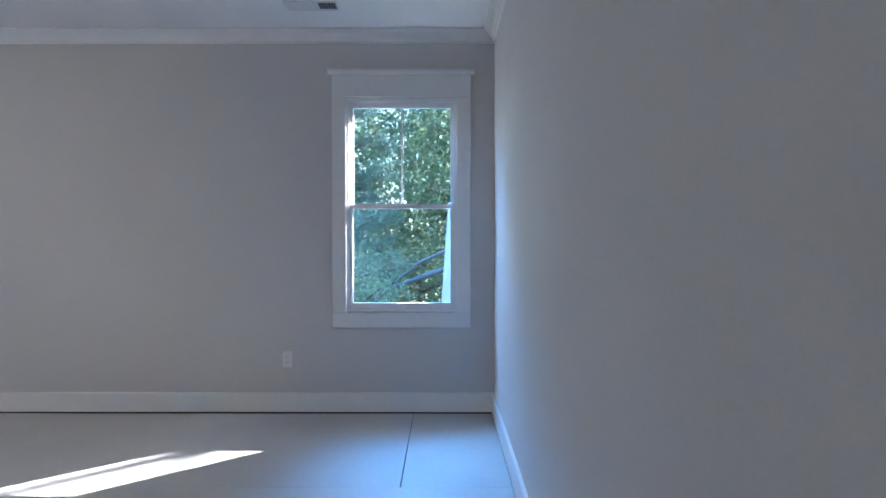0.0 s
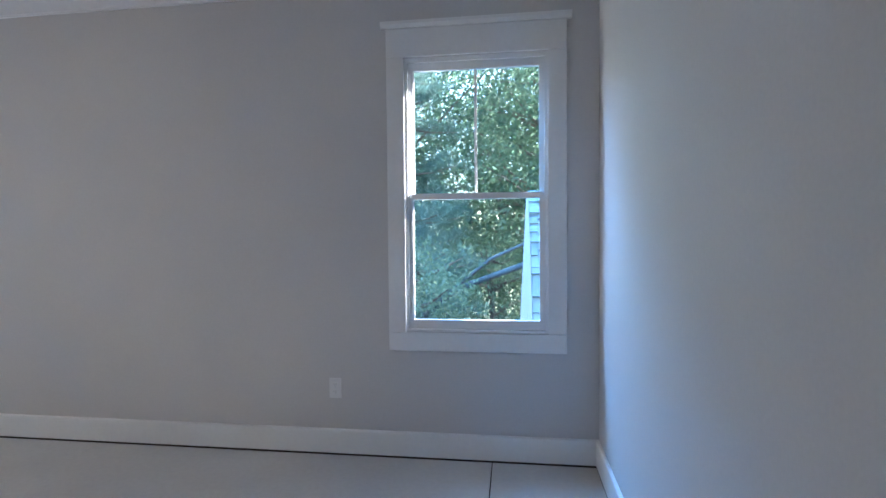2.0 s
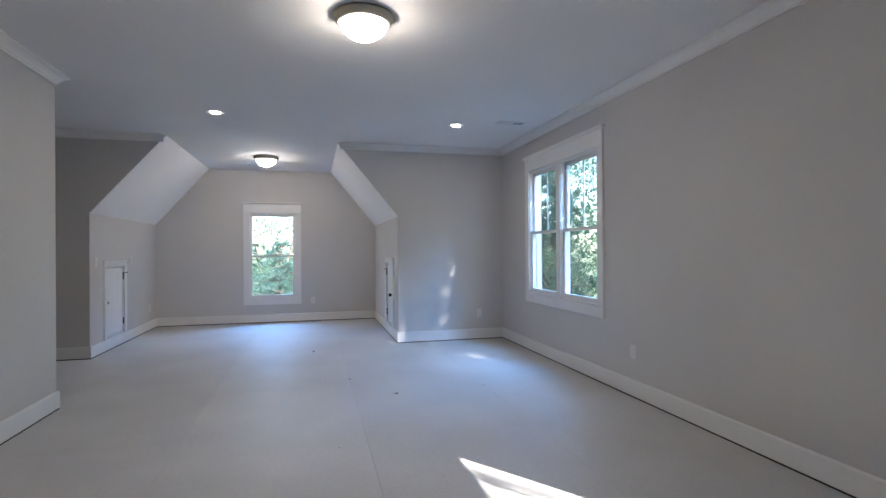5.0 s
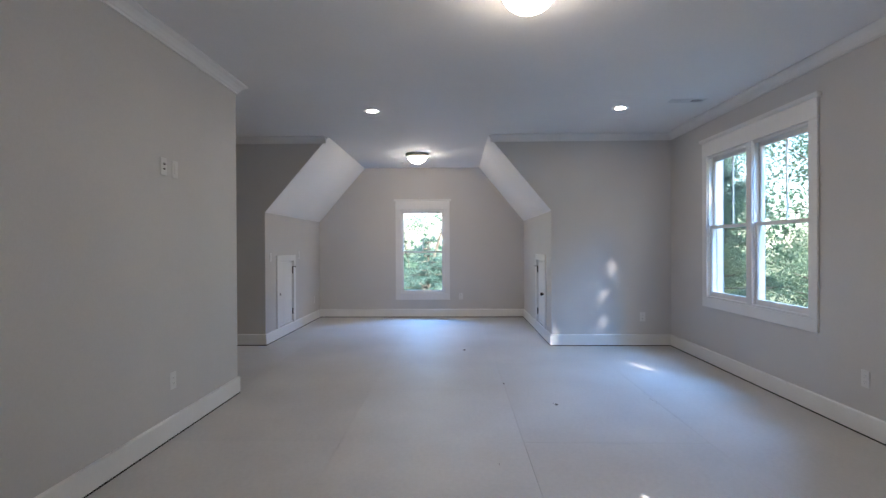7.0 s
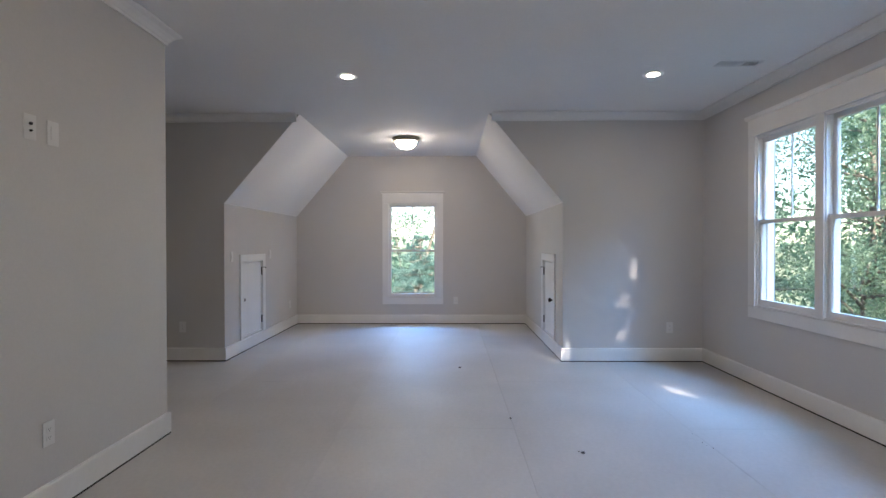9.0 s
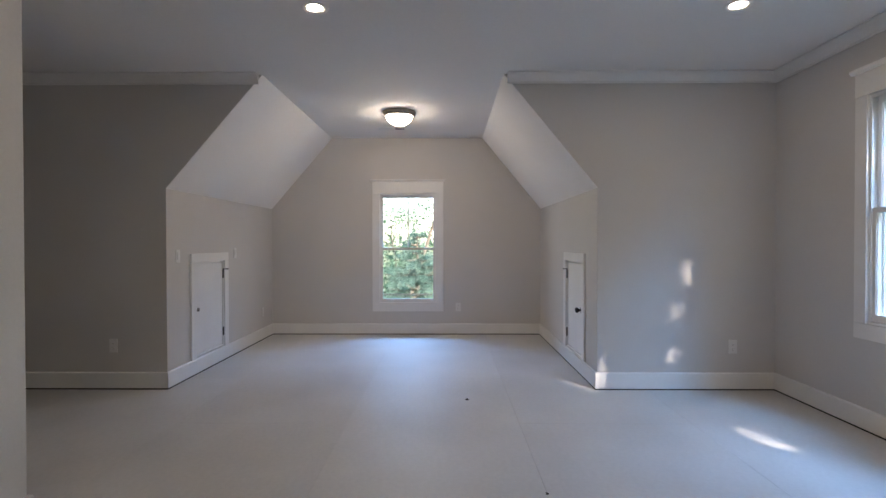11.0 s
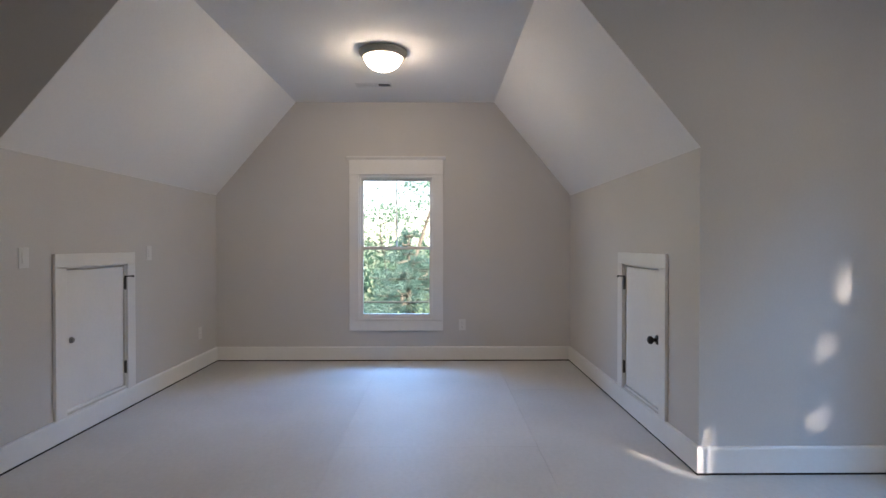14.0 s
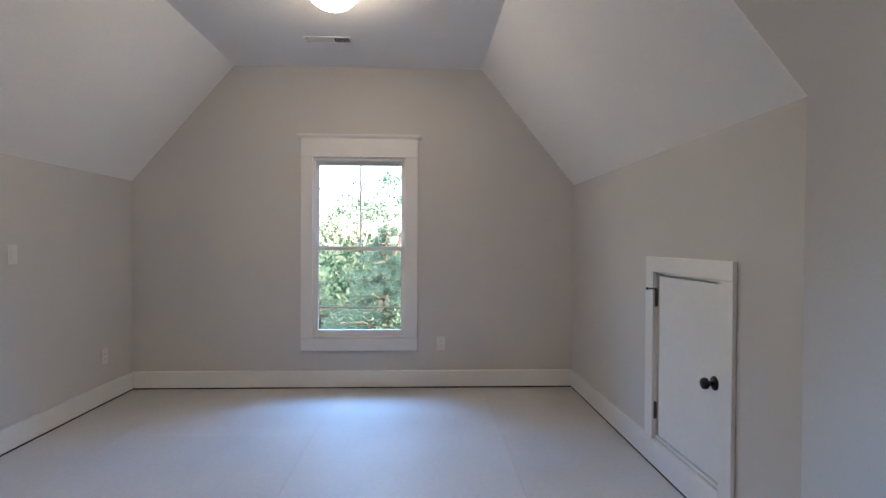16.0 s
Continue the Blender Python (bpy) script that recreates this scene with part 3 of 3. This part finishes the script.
def register(x, y, turn):
    """Two-way ceiling register; local x is its long side."""
    base = tagged(new("ceiling_vent"), "white two-way louvred air register in the ceiling", "air vent", group="ceiling vents")
    a, b = 0.170, 0.062
    bm = bmesh.new()
    box(bm, -a, a, -b, -b + 0.016, -0.007, -0.0006, 0.002)
    box(bm, -a, a, b - 0.016, b, -0.007, -0.0006, 0.002)
    box(bm, -a, -a + 0.016, -b + 0.016, b - 0.016, -0.007, -0.0006)
    box(bm, a - 0.016, a, -b + 0.016, b - 0.016, -0.007, -0.0006)
    box(bm, -0.004, 0.004, -b + 0.016, b - 0.016, -0.007, -0.0008)
    part("frame", bm, M_VENT, base)
    # flat dark plate below a closed ceiling; the duct's shade is its colour
    part("backing", boxed(-a + 0.016, a - 0.016, -b + 0.016, b - 0.016, -0.0012, -0.0006), M_DUCT_SHADE, base, "dark plate behind the slats, duct shade put into its colour")
    # white plate added to give this half the light tone of angled louvres
    part("damper", boxed(-a + 0.016, 0.044, -b + 0.016, b - 0.016, -0.0030, -0.0013), M_VENT, base, "added white plate that lightens one half")
    n = 7
    for half in (-1, 1):
        for k in range(n):
            c = half * (0.010 + (k + 0.5) * (a - 0.028) / n)
            bm = bmesh.new()
            lean = -0.0045 if half < 0 else 0.0012
            prism(bm, [(c - lean - 0.0005, -0.0031), (c - lean + 0.0007, -0.0031), (c + lean + 0.0007, -0.0066), (c + lean - 0.0005, -0.0066)],
                  -b + 0.016, b - 0.016, lambda p, q, s: (p, s, q))
            part("slat", bm, M_VENT, base)
    base.matrix_world = pose(x, y, H, 0, 0, turn)


# ---- outdoors ----
def leaf_cloud(centres, per, spread, size, seed, flat=0.6):
    """Many small bent leaves round the given centres, as raw mesh data."""
    rng = np.random.default_rng(seed)
    c = np.repeat(np.array(centres), per, axis=0)
    n = len(c)
    p = c + rng.normal(0, 1, (n, 3)) * np.array([spread, spread, spread * flat])
    u = rng.normal(0, 1, (n, 3))
    u /= np.linalg.norm(u, axis=1)[:, None]
    w = np.cross(u, rng.normal(0, 1, (n, 3)))
    w /= np.linalg.norm(w, axis=1)[:, None]
    s = size * rng.uniform(0.6, 1.35, n)[:, None]
    fold = np.cross(u, w) * s * 0.18
    v = np.stack([p - u * s, p + w * s * 0.45 + fold, p + u * s, p - w * s * 0.45 + fold], axis=1).reshape(-1, 3)
    f = np.arange(n * 4).reshape(-1, 4)
    return v, f


def needle_cloud(centres, per, length, seed):
    """Tufts of thin needles."""
    rng = np.random.default_rng(seed)
    c = np.repeat(np.array(centres), per, axis=0)
    n = len(c)
    c = c + rng.normal(0, length * 0.25, (n, 3))
    d = rng.normal(0, 1, (n, 3)) + np.array([0, 0, 0.35])
    d /= np.linalg.norm(d, axis=1)[:, None]
    w = np.cross(d, rng.normal(0, 1, (n, 3)))
    w /= np.linalg.norm(w, axis=1)[:, None]
    ln = length * rng.uniform(0.6, 1.2, n)[:, None]
    v = np.stack([c - w * length * 0.030, c + w * length * 0.030, c + d * ln], axis=1).reshape(-1, 3)
    return v, np.arange(n * 3).reshape(-1, 3)


def raw(name, v, f, material, parent=None):
    me = bpy.data.meshes.new(name)
    me.from_pydata(v.tolist(), [], f.tolist())
    me.materials.append(material)
    ob = new(name, me)
    if parent is not None:
        ob.parent = parent
    return ob


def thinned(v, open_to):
    """Cuts leaves from an unseen crown so that sun patches fall where the camera's view has them. open_to: the foot of
    the tree and its gaps, by where their light enters (x, z, half widths).
    """
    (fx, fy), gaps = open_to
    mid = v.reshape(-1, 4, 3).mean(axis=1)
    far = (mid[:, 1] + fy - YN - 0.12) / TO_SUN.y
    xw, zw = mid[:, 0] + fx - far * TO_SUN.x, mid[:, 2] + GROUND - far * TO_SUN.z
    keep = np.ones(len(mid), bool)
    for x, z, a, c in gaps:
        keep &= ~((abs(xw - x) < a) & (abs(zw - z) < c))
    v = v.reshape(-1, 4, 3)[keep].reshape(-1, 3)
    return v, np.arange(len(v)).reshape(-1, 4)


def broadleaf(name, height, bole, radius, clumps, per, size, seed, material, label, lean=(0, 0), open_to=None, tight=0.17, limb=0.045, girth=1.0):
    """A tree: tapered trunk, forking limbs, a crown of leaf clumps at the limbs' ends. Its foot is the origin."""
    rng = random.Random(seed)
    base = tagged(new(name), label, "tree", group="woodland trees")
    bm = bmesh.new()
    pts, rad = [], []
    for k in range(8):
        t = k / 7
        pts.append((lean[0] * t + rng.uniform(-0.12, 0.12) * t, lean[1] * t + rng.uniform(-0.12, 0.12) * t, height * 0.92 * t))
        rad.append((0.045 * height ** 0.9) * (1 - 0.85 * t) * 0.45 * girth + 0.012)
    tube(bm, pts, rad, 10)
    ends = []
    for k in range(clumps):
        t = bole + (1 - bole) * rng.random() ** 0.9
        o = Vector((lean[0] * t, lean[1] * t, height * 0.92 * t))
        a = rng.uniform(0, 2 * math.pi)
        reach = radius * rng.uniform(0.35, 1.0) * (1.0 - 0.62 * abs((t - bole) / (1 - bole) - 0.35))
        end = o + Vector((math.cos(a) * reach, math.sin(a) * reach, reach * rng.uniform(0.1, 0.7)))
        if k % 3 == 0:
            midp = (o + end) / 2 + Vector((0, 0, rng.uniform(-0.15, 0.2)))
            tube(bm, [o, midp, end], [limb, limb * 0.62, limb * 0.18], 5)
        ends.append(tuple(end))
        ends.append(tuple(o.lerp(end, rng.uniform(0.5, 0.85)) + Vector((rng.uniform(-.3, .3), rng.uniform(-.3, .3), rng.uniform(-.2, .3)))))
    part("trunk", bm, M_BARK, base, "bark-covered trunk with limbs", True)
    v, f = leaf_cloud(ends, per, radius * tight, size, seed)
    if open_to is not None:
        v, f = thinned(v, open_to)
    crown = raw("crown", v, f, material, base)
    tagged(crown, "loose leafy crown with gaps")
    return base


def pine(name, height, radius, tiers, tufts, seed, label, tuft=0.23, start=0.12, per=40, taper=0.75):
    rng = random.Random(seed)
    base = tagged(new(name), label, "pine tree", group="woodland pines")
    bm = tube(bmesh.new(), [(0, 0, height * k / 6) for k in range(7)], [0.16 * (1 - k / 6.3) + 0.012 for k in range(7)], 10)
    cs = []
    for k in range(tiers):
        t = start + (0.99 - start) * k / (tiers - 1)
        for j in range(6):
            a = rng.uniform(0, 2 * math.pi)
            reach = radius * (1.03 - t) ** taper * rng.uniform(0.5, 1.15)
            o = Vector((0, 0, height * t))
            end = o + Vector((math.cos(a) * reach, math.sin(a) * reach, reach * rng.uniform(-0.12, 0.28)))
            tube(bm, [o, o.lerp(end, 0.55) + Vector((0, 0, -0.05)), end], [0.03, 0.018, 0.006], 5)
            for q in range(max(2, int(tufts * min(1.0, 2.2 * reach / radius)))):
                u = rng.uniform(0.3, 1.04)
                cs.append(tuple(o.lerp(end, u) + Vector((rng.gauss(0, 0.13), rng.gauss(0, 0.13), rng.gauss(0.03, 0.07))) * (0.6 + reach * 0.5)))
    part("trunk", bm, M_BARK, base, "straight trunk with whorled limbs", True)
    v, f = needle_cloud(cs, per, tuft, seed)
    tagged(raw("crown", v, f, M_NEEDLE, base), "soft blue-green needle tufts")
    return base


def outdoors():
    bm = bmesh.new()
    bmesh.ops.create_circle(bm, cap_ends=True, radius=900, segments=64, matrix=Matrix.Translation((0, 0, GROUND)))
    tagged(finish("ground", bm, M_GROUND), "grass and leaf litter under the trees", "ground", kind="structure")
    rng = random.Random(5)
    a = broadleaf("broadleaf_tree", 11.0, 0.16, 3.3, 95, 54, 0.072, 11, M_LEAF, "green broadleaf tree in full leaf", tight=0.115)
    b = broadleaf("broadleaf_tree", 9.5, 0.14, 2.9, 86, 46, 0.070, 12, M_LEAF_PALE, "pale green broadleaf tree, sunlit look put into leaf colour", tight=0.115)
    c = broadleaf("broadleaf_tree", 12.5, 0.20, 3.4, 80, 48, 0.074, 13, M_LEAF, "tall thin-crowned broadleaf tree", (0.8, 0.3), tight=0.115)
    p = pine("pine_tree", 9.0, 2.7, 18, 15, 21, "soft blue-green pine close to the house")
    s = broadleaf("sapling", 4.6, 0.10, 1.5, 80, 80, 0.036, 14, M_LEAF_PALE, "bushy pale green sapling among the trees")
    kinds = {"a": a, "b": b, "c": c, "p": p, "s": s}
    used = set()
    # the b trees at x 6.2 and 8.4 are unseen, added to block skylight
    spots = (("p", -2.1, 10.2), ("b", 0.9, 13.4), ("a", 1.6, 14.0), ("b", -3.0, 14.4), ("b", 3.6, 17.0), ("b", 0.8, 20.5), ("c", 4.2, 21.5), ("a", -2.8, 21.0),
             ("s", -1.5, 8.1), ("s", -0.4, 11.2), ("a", -2.8, 13.2), ("b", 6.2, 10.2), ("b", 8.4, 12.6), ("a", -0.3, 17.2), ("a", 2.4, 19.0), ("a", -1.6, 24.0), ("a", 1.2, 26.0), ("a", 6.5, 16.5),
             ("b", -9.8, 13.0), ("b", -13.2, 12.4), ("a", -16.4, 13.0), ("b", -11.6, 17.0), ("b", -17.8, 14.6), ("p", -20.5, 11.0), ("a", -20.2, 16.4),
             ("s", -12.2, 9.4), ("a", -24.0, 13.0), ("b", -22.6, 9.0), ("s", -18.4, 9.8),
             ("a", -33.0, -9.5), ("b", -34.0, 10.5))
    for k, x, y in spots:
        m = pose(x, y, GROUND, 0, 0, rng.uniform(0, 360))
        if k in used:
            copy_thing(kinds[k], m)
        else:
            kinds[k].matrix_world = m
            used.add(k)
    # unseen tree added to shade the double window, its crown high above the eaves
    shade = broadleaf("shade_tree", 15.6, 0.34, 2.5, 190, 46, 0.12, 31, M_LEAF, "unseen tall tree added to shade the double window",
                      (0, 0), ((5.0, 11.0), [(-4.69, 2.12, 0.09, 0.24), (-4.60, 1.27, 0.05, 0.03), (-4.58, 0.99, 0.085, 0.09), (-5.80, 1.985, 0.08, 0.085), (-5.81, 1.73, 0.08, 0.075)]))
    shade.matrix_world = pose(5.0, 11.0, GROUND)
    # beyond the dormer
    q = pine("young_pine", 4.8, 3.3, 22, 15, 22, "bushy young blue-green pine in the garden", 0.16, 0.05, 44, 1.0)
    q.matrix_world = pose(-17.2, -0.22, GROUND)
    copy_thing(q, pose(-19.5, 1.6, GROUND - 0.3, 0, 0, 140))
    copy_thing(q, pose(-20.5, -2.4, GROUND - 1.5, 0, 0, 60))
    copy_thing(q, pose(-22.5, 0.1, GROUND - 0.9, 0, 0, 250))
    thin = broadleaf("thin_tree", 6.1, 0.55, 2.4, 70, 40, 0.045, 23, M_LEAF, "thin-leaved tree against the bright sky", (0.3, -0.5), limb=0.014, tight=0.10, girth=0.3)
    thin.matrix_world = pose(-21.5, -0.9, GROUND)
    leaning = broadleaf("leaning_tree", 9.0, 0.60, 1.6, 40, 44, 0.05, 24, M_LEAF, "leaning slender tree against the sky", (0.4, 2.6), limb=0.018, tight=0.12, girth=0.5)
    leaning.matrix_world = pose(-20.0, -1.5, GROUND)
    edge = broadleaf("broadleaf_tree", 10.5, 0.50, 2.6, 90, 46, 0.06, 29, M_LEAF, "dark green broadleaf tree at the garden's edge", tight=0.115, girth=0.6)
    edge.matrix_world = pose(-24.0, 2.5, GROUND)
    bush = broadleaf("bush", 3.1, 0.06, 1.2, 70, 60, 0.05, 27, M_LEAF_PALE, "bushy yellow-green shrub below the dormer window")
    bush.matrix_world = pose(-15.6, 0.55, GROUND)
    # unseen tree added to break up the sun through the single window
    high = broadleaf("tall_tree", 16.5, 0.62, 3.2, 15, 13, 0.12, 37, M_LEAF, "unseen thin-crowned tree added to mottle the sun",
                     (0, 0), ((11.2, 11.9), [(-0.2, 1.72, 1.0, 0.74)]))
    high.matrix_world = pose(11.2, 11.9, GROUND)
    # fallen trunk caught among the trees
    log = tube(bmesh.new(), [(-3.4, 9.8, GROUND), (-2.2, 9.3, -0.75), (-0.9, 8.9, 0.36), (0.4, 8.5, 0.86), (1.8, 8.1, 1.3)], [0.10, 0.075, 0.055, 0.045, 0.03], 10)
    tube(log, [(-1.0, 8.95, 0.30), (-0.3, 9.1, 0.86), (0.5, 9.0, 1.22), (1.4, 8.8, 1.75)], [0.035, 0.032, 0.026, 0.012], 8)
    tagged(finish("fallen_trunk", log, M_BARE, None, True), "bare grey fallen trunk leaning among the trees", "tree trunk")
    tagged(finish("overhead_cable", tube(bmesh.new(), [(-15.0, -14 + 28 * k / 10, 0.02 + 0.03 * (k - 5) ** 2 / 5) for k in range(11)], [0.018] * 11, 6), M_CABLE, None, True),
           "black overhead cable crossing in front of trees", "cable")
    # distant woods
    rs = np.random.default_rng(8)
    ang = np.concatenate([rs.uniform(radians(60), radians(162), 260), rs.uniform(radians(162), radians(200), 130)])
    rad = rs.uniform(27, 44, len(ang))
    top = np.where(ang > radians(160), 0.6, np.where(ang > radians(144), 5.0, np.where(ang > radians(112), 2.8, 5.5)))
    cs = np.stack([rad * np.cos(ang), rad * np.sin(ang), GROUND + rs.uniform(0.2, 1, len(ang)) * (top - GROUND)], axis=1)
    v, f = leaf_cloud(cs, 48, 1.1, 0.22, 9, 0.9)
    tagged(raw("far_woods", v, f, M_LEAF), "dense green woods in the distance", "woods", kind="stuff")


def neighbour_roof():
    """The lower wing seen past the single window: shingled slope with a white rake."""
    base = tagged(new("lower_wing"), "lower wing with grey shingle roof and white rake", "roof")
    x0, x1 = 0.205, 4.6
    ye, ze, yr, zr = 4.60, -0.30, 6.21, 1.71
    d = Vector((0, yr - ye, zr - ze)).normalized()
    nrm = Vector((0, -d.z, d.y))
    o = Vector((0, ye, ze))
    put = lambda p, q, s: o + d * p + nrm * q + Vector((s, 0, 0))
    length = math.hypot(yr - ye, zr - ze)
    deck = part("deck", prism(bmesh.new(), [(0, -0.12), (length, -0.12), (length, 0), (0, 0)], x0 + 0.01, x1, put), M_SHINGLE, base, "grey roof deck")
    part("wall", boxed(x0 + 0.12, x1, ye + 0.35, yr + 2.2, GROUND, ze + 0.12), M_SIDING, base, "pale siding wall")
    far = lambda p, q, s: Vector((s, yr + 0.01 + p * d.y, zr - p * d.z)) + Vector((0, d.z * q, d.y * q))
    part("deck", prism(bmesh.new(), [(0, -0.12), (length, -0.12), (length, 0), (0, 0)], x0 + 0.01, x1, far), M_SHINGLE, base, "grey roof deck")
    bm = bmesh.new()
    w0, w1 = 0.155, 0.014
    v = [bm.verts.new(put(*c)) for c in ((0, 0.03, x0 - w0), (length, 0.03, x0 - w1), (length, 0.03, x0 + 0.008), (0, 0.03, x0 + 0.008),
                                        (0, -0.16, x0 - w0), (length, -0.16, x0 - w1), (length, -0.16, x0 + 0.008), (0, -0.16, x0 + 0.008))]
    for f in ((0, 1, 2, 3), (4, 7, 6, 5), (0, 4, 5, 1), (1, 5, 6, 2), (2, 6, 7, 3), (3, 7, 4, 0)):
        bm.faces.new([v[i] for i in f])
    part("rake_board", bm, M_FASCIA, base, "white tapering rake board")
    rows = 19
    step = length / rows
    rng = random.Random(4)
    shapes = []
    for k in range(6):
        w = rng.uniform(0.06, 0.105)
        bm = prism(bmesh.new(), [(0, 0.0025), (step * 1.25, 0.0015), (step * 1.25, 0.0045), (0.0, 0.018 + 0.022 * rng.random())], 0, w - 0.006, put)
        bmesh.ops.recalc_face_normals(bm, faces=bm.faces)
        me = bpy.data.meshes.new("shingle")
        bm.to_mesh(me)
        bm.free()
        me.materials.append(M_SHINGLE)
        shapes.append((w, me))
    for r in range(rows):
        x = x0 + 0.012
        while x < 1.25:
            w, me = shapes[rng.randrange(6)]
            ob = new("shingle", me)
            ob.parent = deck
            ob.location = Vector((x, 0, 0)) + d * (r * step + rng.choice((-0.035, 0.0, 0.03)) + rng.uniform(-0.008, 0.008)) + nrm * 0.002
            x += w
    return base


# ---- floor sheets and small things on the floor ----
def floor_sheets(floor_ob):
    """Sheets 2.44 by 1.22 with butt joints; two joints stand open."""
    xs0, ys0 = -0.08, 1.14
    made = {}
    j = 0
    y = ys0 - 1.22 * 5
    while y < YN + 0.1:
        x = xs0 - 2.44 * 5 + (1.22 if j % 2 == 1 else 0.0)
        while x < XE + 0.1:
            a0, a1 = max(x, XB - 0.1), min(x + 2.44, XE + 0.1)
            b0, b1 = max(y, YS - 0.1), min(y + 1.22, YN + 0.1)
            if a1 - a0 > 0.02 and b1 - b0 > 0.02:
                g = 0.0006
                g_x1 = 0.006 if abs(a1 - xs0) < 0.01 and b1 > 2 else g
                g_y0 = 0.0014 if abs(b0 - ys0) < 0.01 and -5.2 < a0 < -2 else g
                part("floor_sheet", boxed(a0 + g, a1 - g_x1, b0 + g_y0, b1 - g, -0.018, 0.0), M_FLOOR, floor_ob)
            x += 2.44
        y += 1.22
        j += 1


def chip(x, y, size, seed):
    rng = random.Random(seed)
    bm = bmesh.new()
    bmesh.ops.create_icosphere(bm, subdivisions=1, radius=size)
    for v in bm.verts:
        v.co *= rng.uniform(0.6, 1.2)
        v.co.z *= 0.35
    low = min(v.co.z for v in bm.verts)
    for v in bm.verts:
        v.co += Vector((x, y, -low))
    tagged(finish("debris_chip", bm, M_CHIP), "small dark debris chip or nail mark on the floor", "debris", group="floor debris")


# ---- build ----
floor_ob = setting()
trims()
window("window_1", pose(W1C, YN, SILL_N), 1, WIN_W, WIN_H, "white two-over-one sash window with flat casing")
window("window_2", pose(W2C, YN, SILL_N), 2, (2 * W2HALF - 0.10) / 2, WIN_H, "white double sash window with flat casing")
window("window_3", pose(XB, W3C, SILL_B, 0, 0, 90), 1, WIN_W, WIN_H, "white sash window low in the dormer end")
access_door("door_1", pose((DOOR_A + DOOR_B) / 2, KR, 0), DOOR_B - DOOR_A, -1, "small closed white attic access door, black knob", M_BLACK, "round black door knob")
access_door("door_2", pose((DOOR_C + DOOR_D) / 2, KL, 0, 0, 0, 180), DOOR_D - DOOR_C, 1, "small closed white attic access door, small metal pull", M_SATIN, "small flat dull metal pull")
ceiling_lamp(-3.20, 1.105)
ceiling_lamp(-8.29, 0.10)
downlight(-5.765, -0.19)
downlight(-5.755, 2.423)
register(-0.70, 3.06, 0)
register(-5.50, 3.00, 90)
register(-9.12, -0.075, 90)
ol = "white duplex outlet plate on greige wall"
for x, z in ((-0.993, 0.390), (-3.89, 0.388)):
    plate("wall_outlet", pose(x, YN, z), "outlet", ol, "outlet")
for y, z in ((3.106, 0.376), (-2.29, 0.381)):
    plate("wall_outlet", pose(XW, y, z, 0, 0, 90), "outlet", ol, "outlet")
plate("wall_outlet", pose(XB, 0.785, 0.382, 0, 0, 90), "outlet", ol, "outlet")
plate("wall_outlet", pose(-3.805, YP, 0.388, 0, 0, 180), "outlet", ol, "outlet")
plate("switch_plate", pose(-3.846, YP, 1.838, 0, 0, 180), "switch", "plain white plate high on the wall", "wall plate")
plate("wall_outlet", pose(-9.33, KL, 0.362, 0, 0, 180), "outlet", ol, "outlet")
plate("cable_plate", pose(-3.709, YP, 1.840, 0, 0, 180), "jack", "white cable plate with two dark jacks", "wall plate")
plate("light_switch", pose(-7.203, KL, 1.160, 0, 0, 180), "switch", "white rocker switch on the knee wall", "light switch")
plate("light_switch", pose(-8.452, KL, 1.166, 0, 0, 180), "switch", "white rocker switch beside the access door", "light switch")
neighbour_roof()
outdoors()
# the last four stand for nail marks in a sheet, built as chips
for i, (x, y, s) in enumerate(((-6.72, 0.79, 0.020), (-4.54, 1.51, 0.017), (-4.56, 1.49, 0.008), (-5.173, 1.139, 0.012), (-3.4, 0.95, 0.006),
                               (-4.874, 2.34, 0.004), (-4.708, 2.333, 0.005), (-4.663, 2.336, 0.004), (-4.619, 2.352, 0.005))):
    chip(x, y, s, 40 + i)
floor_sheets(floor_ob)
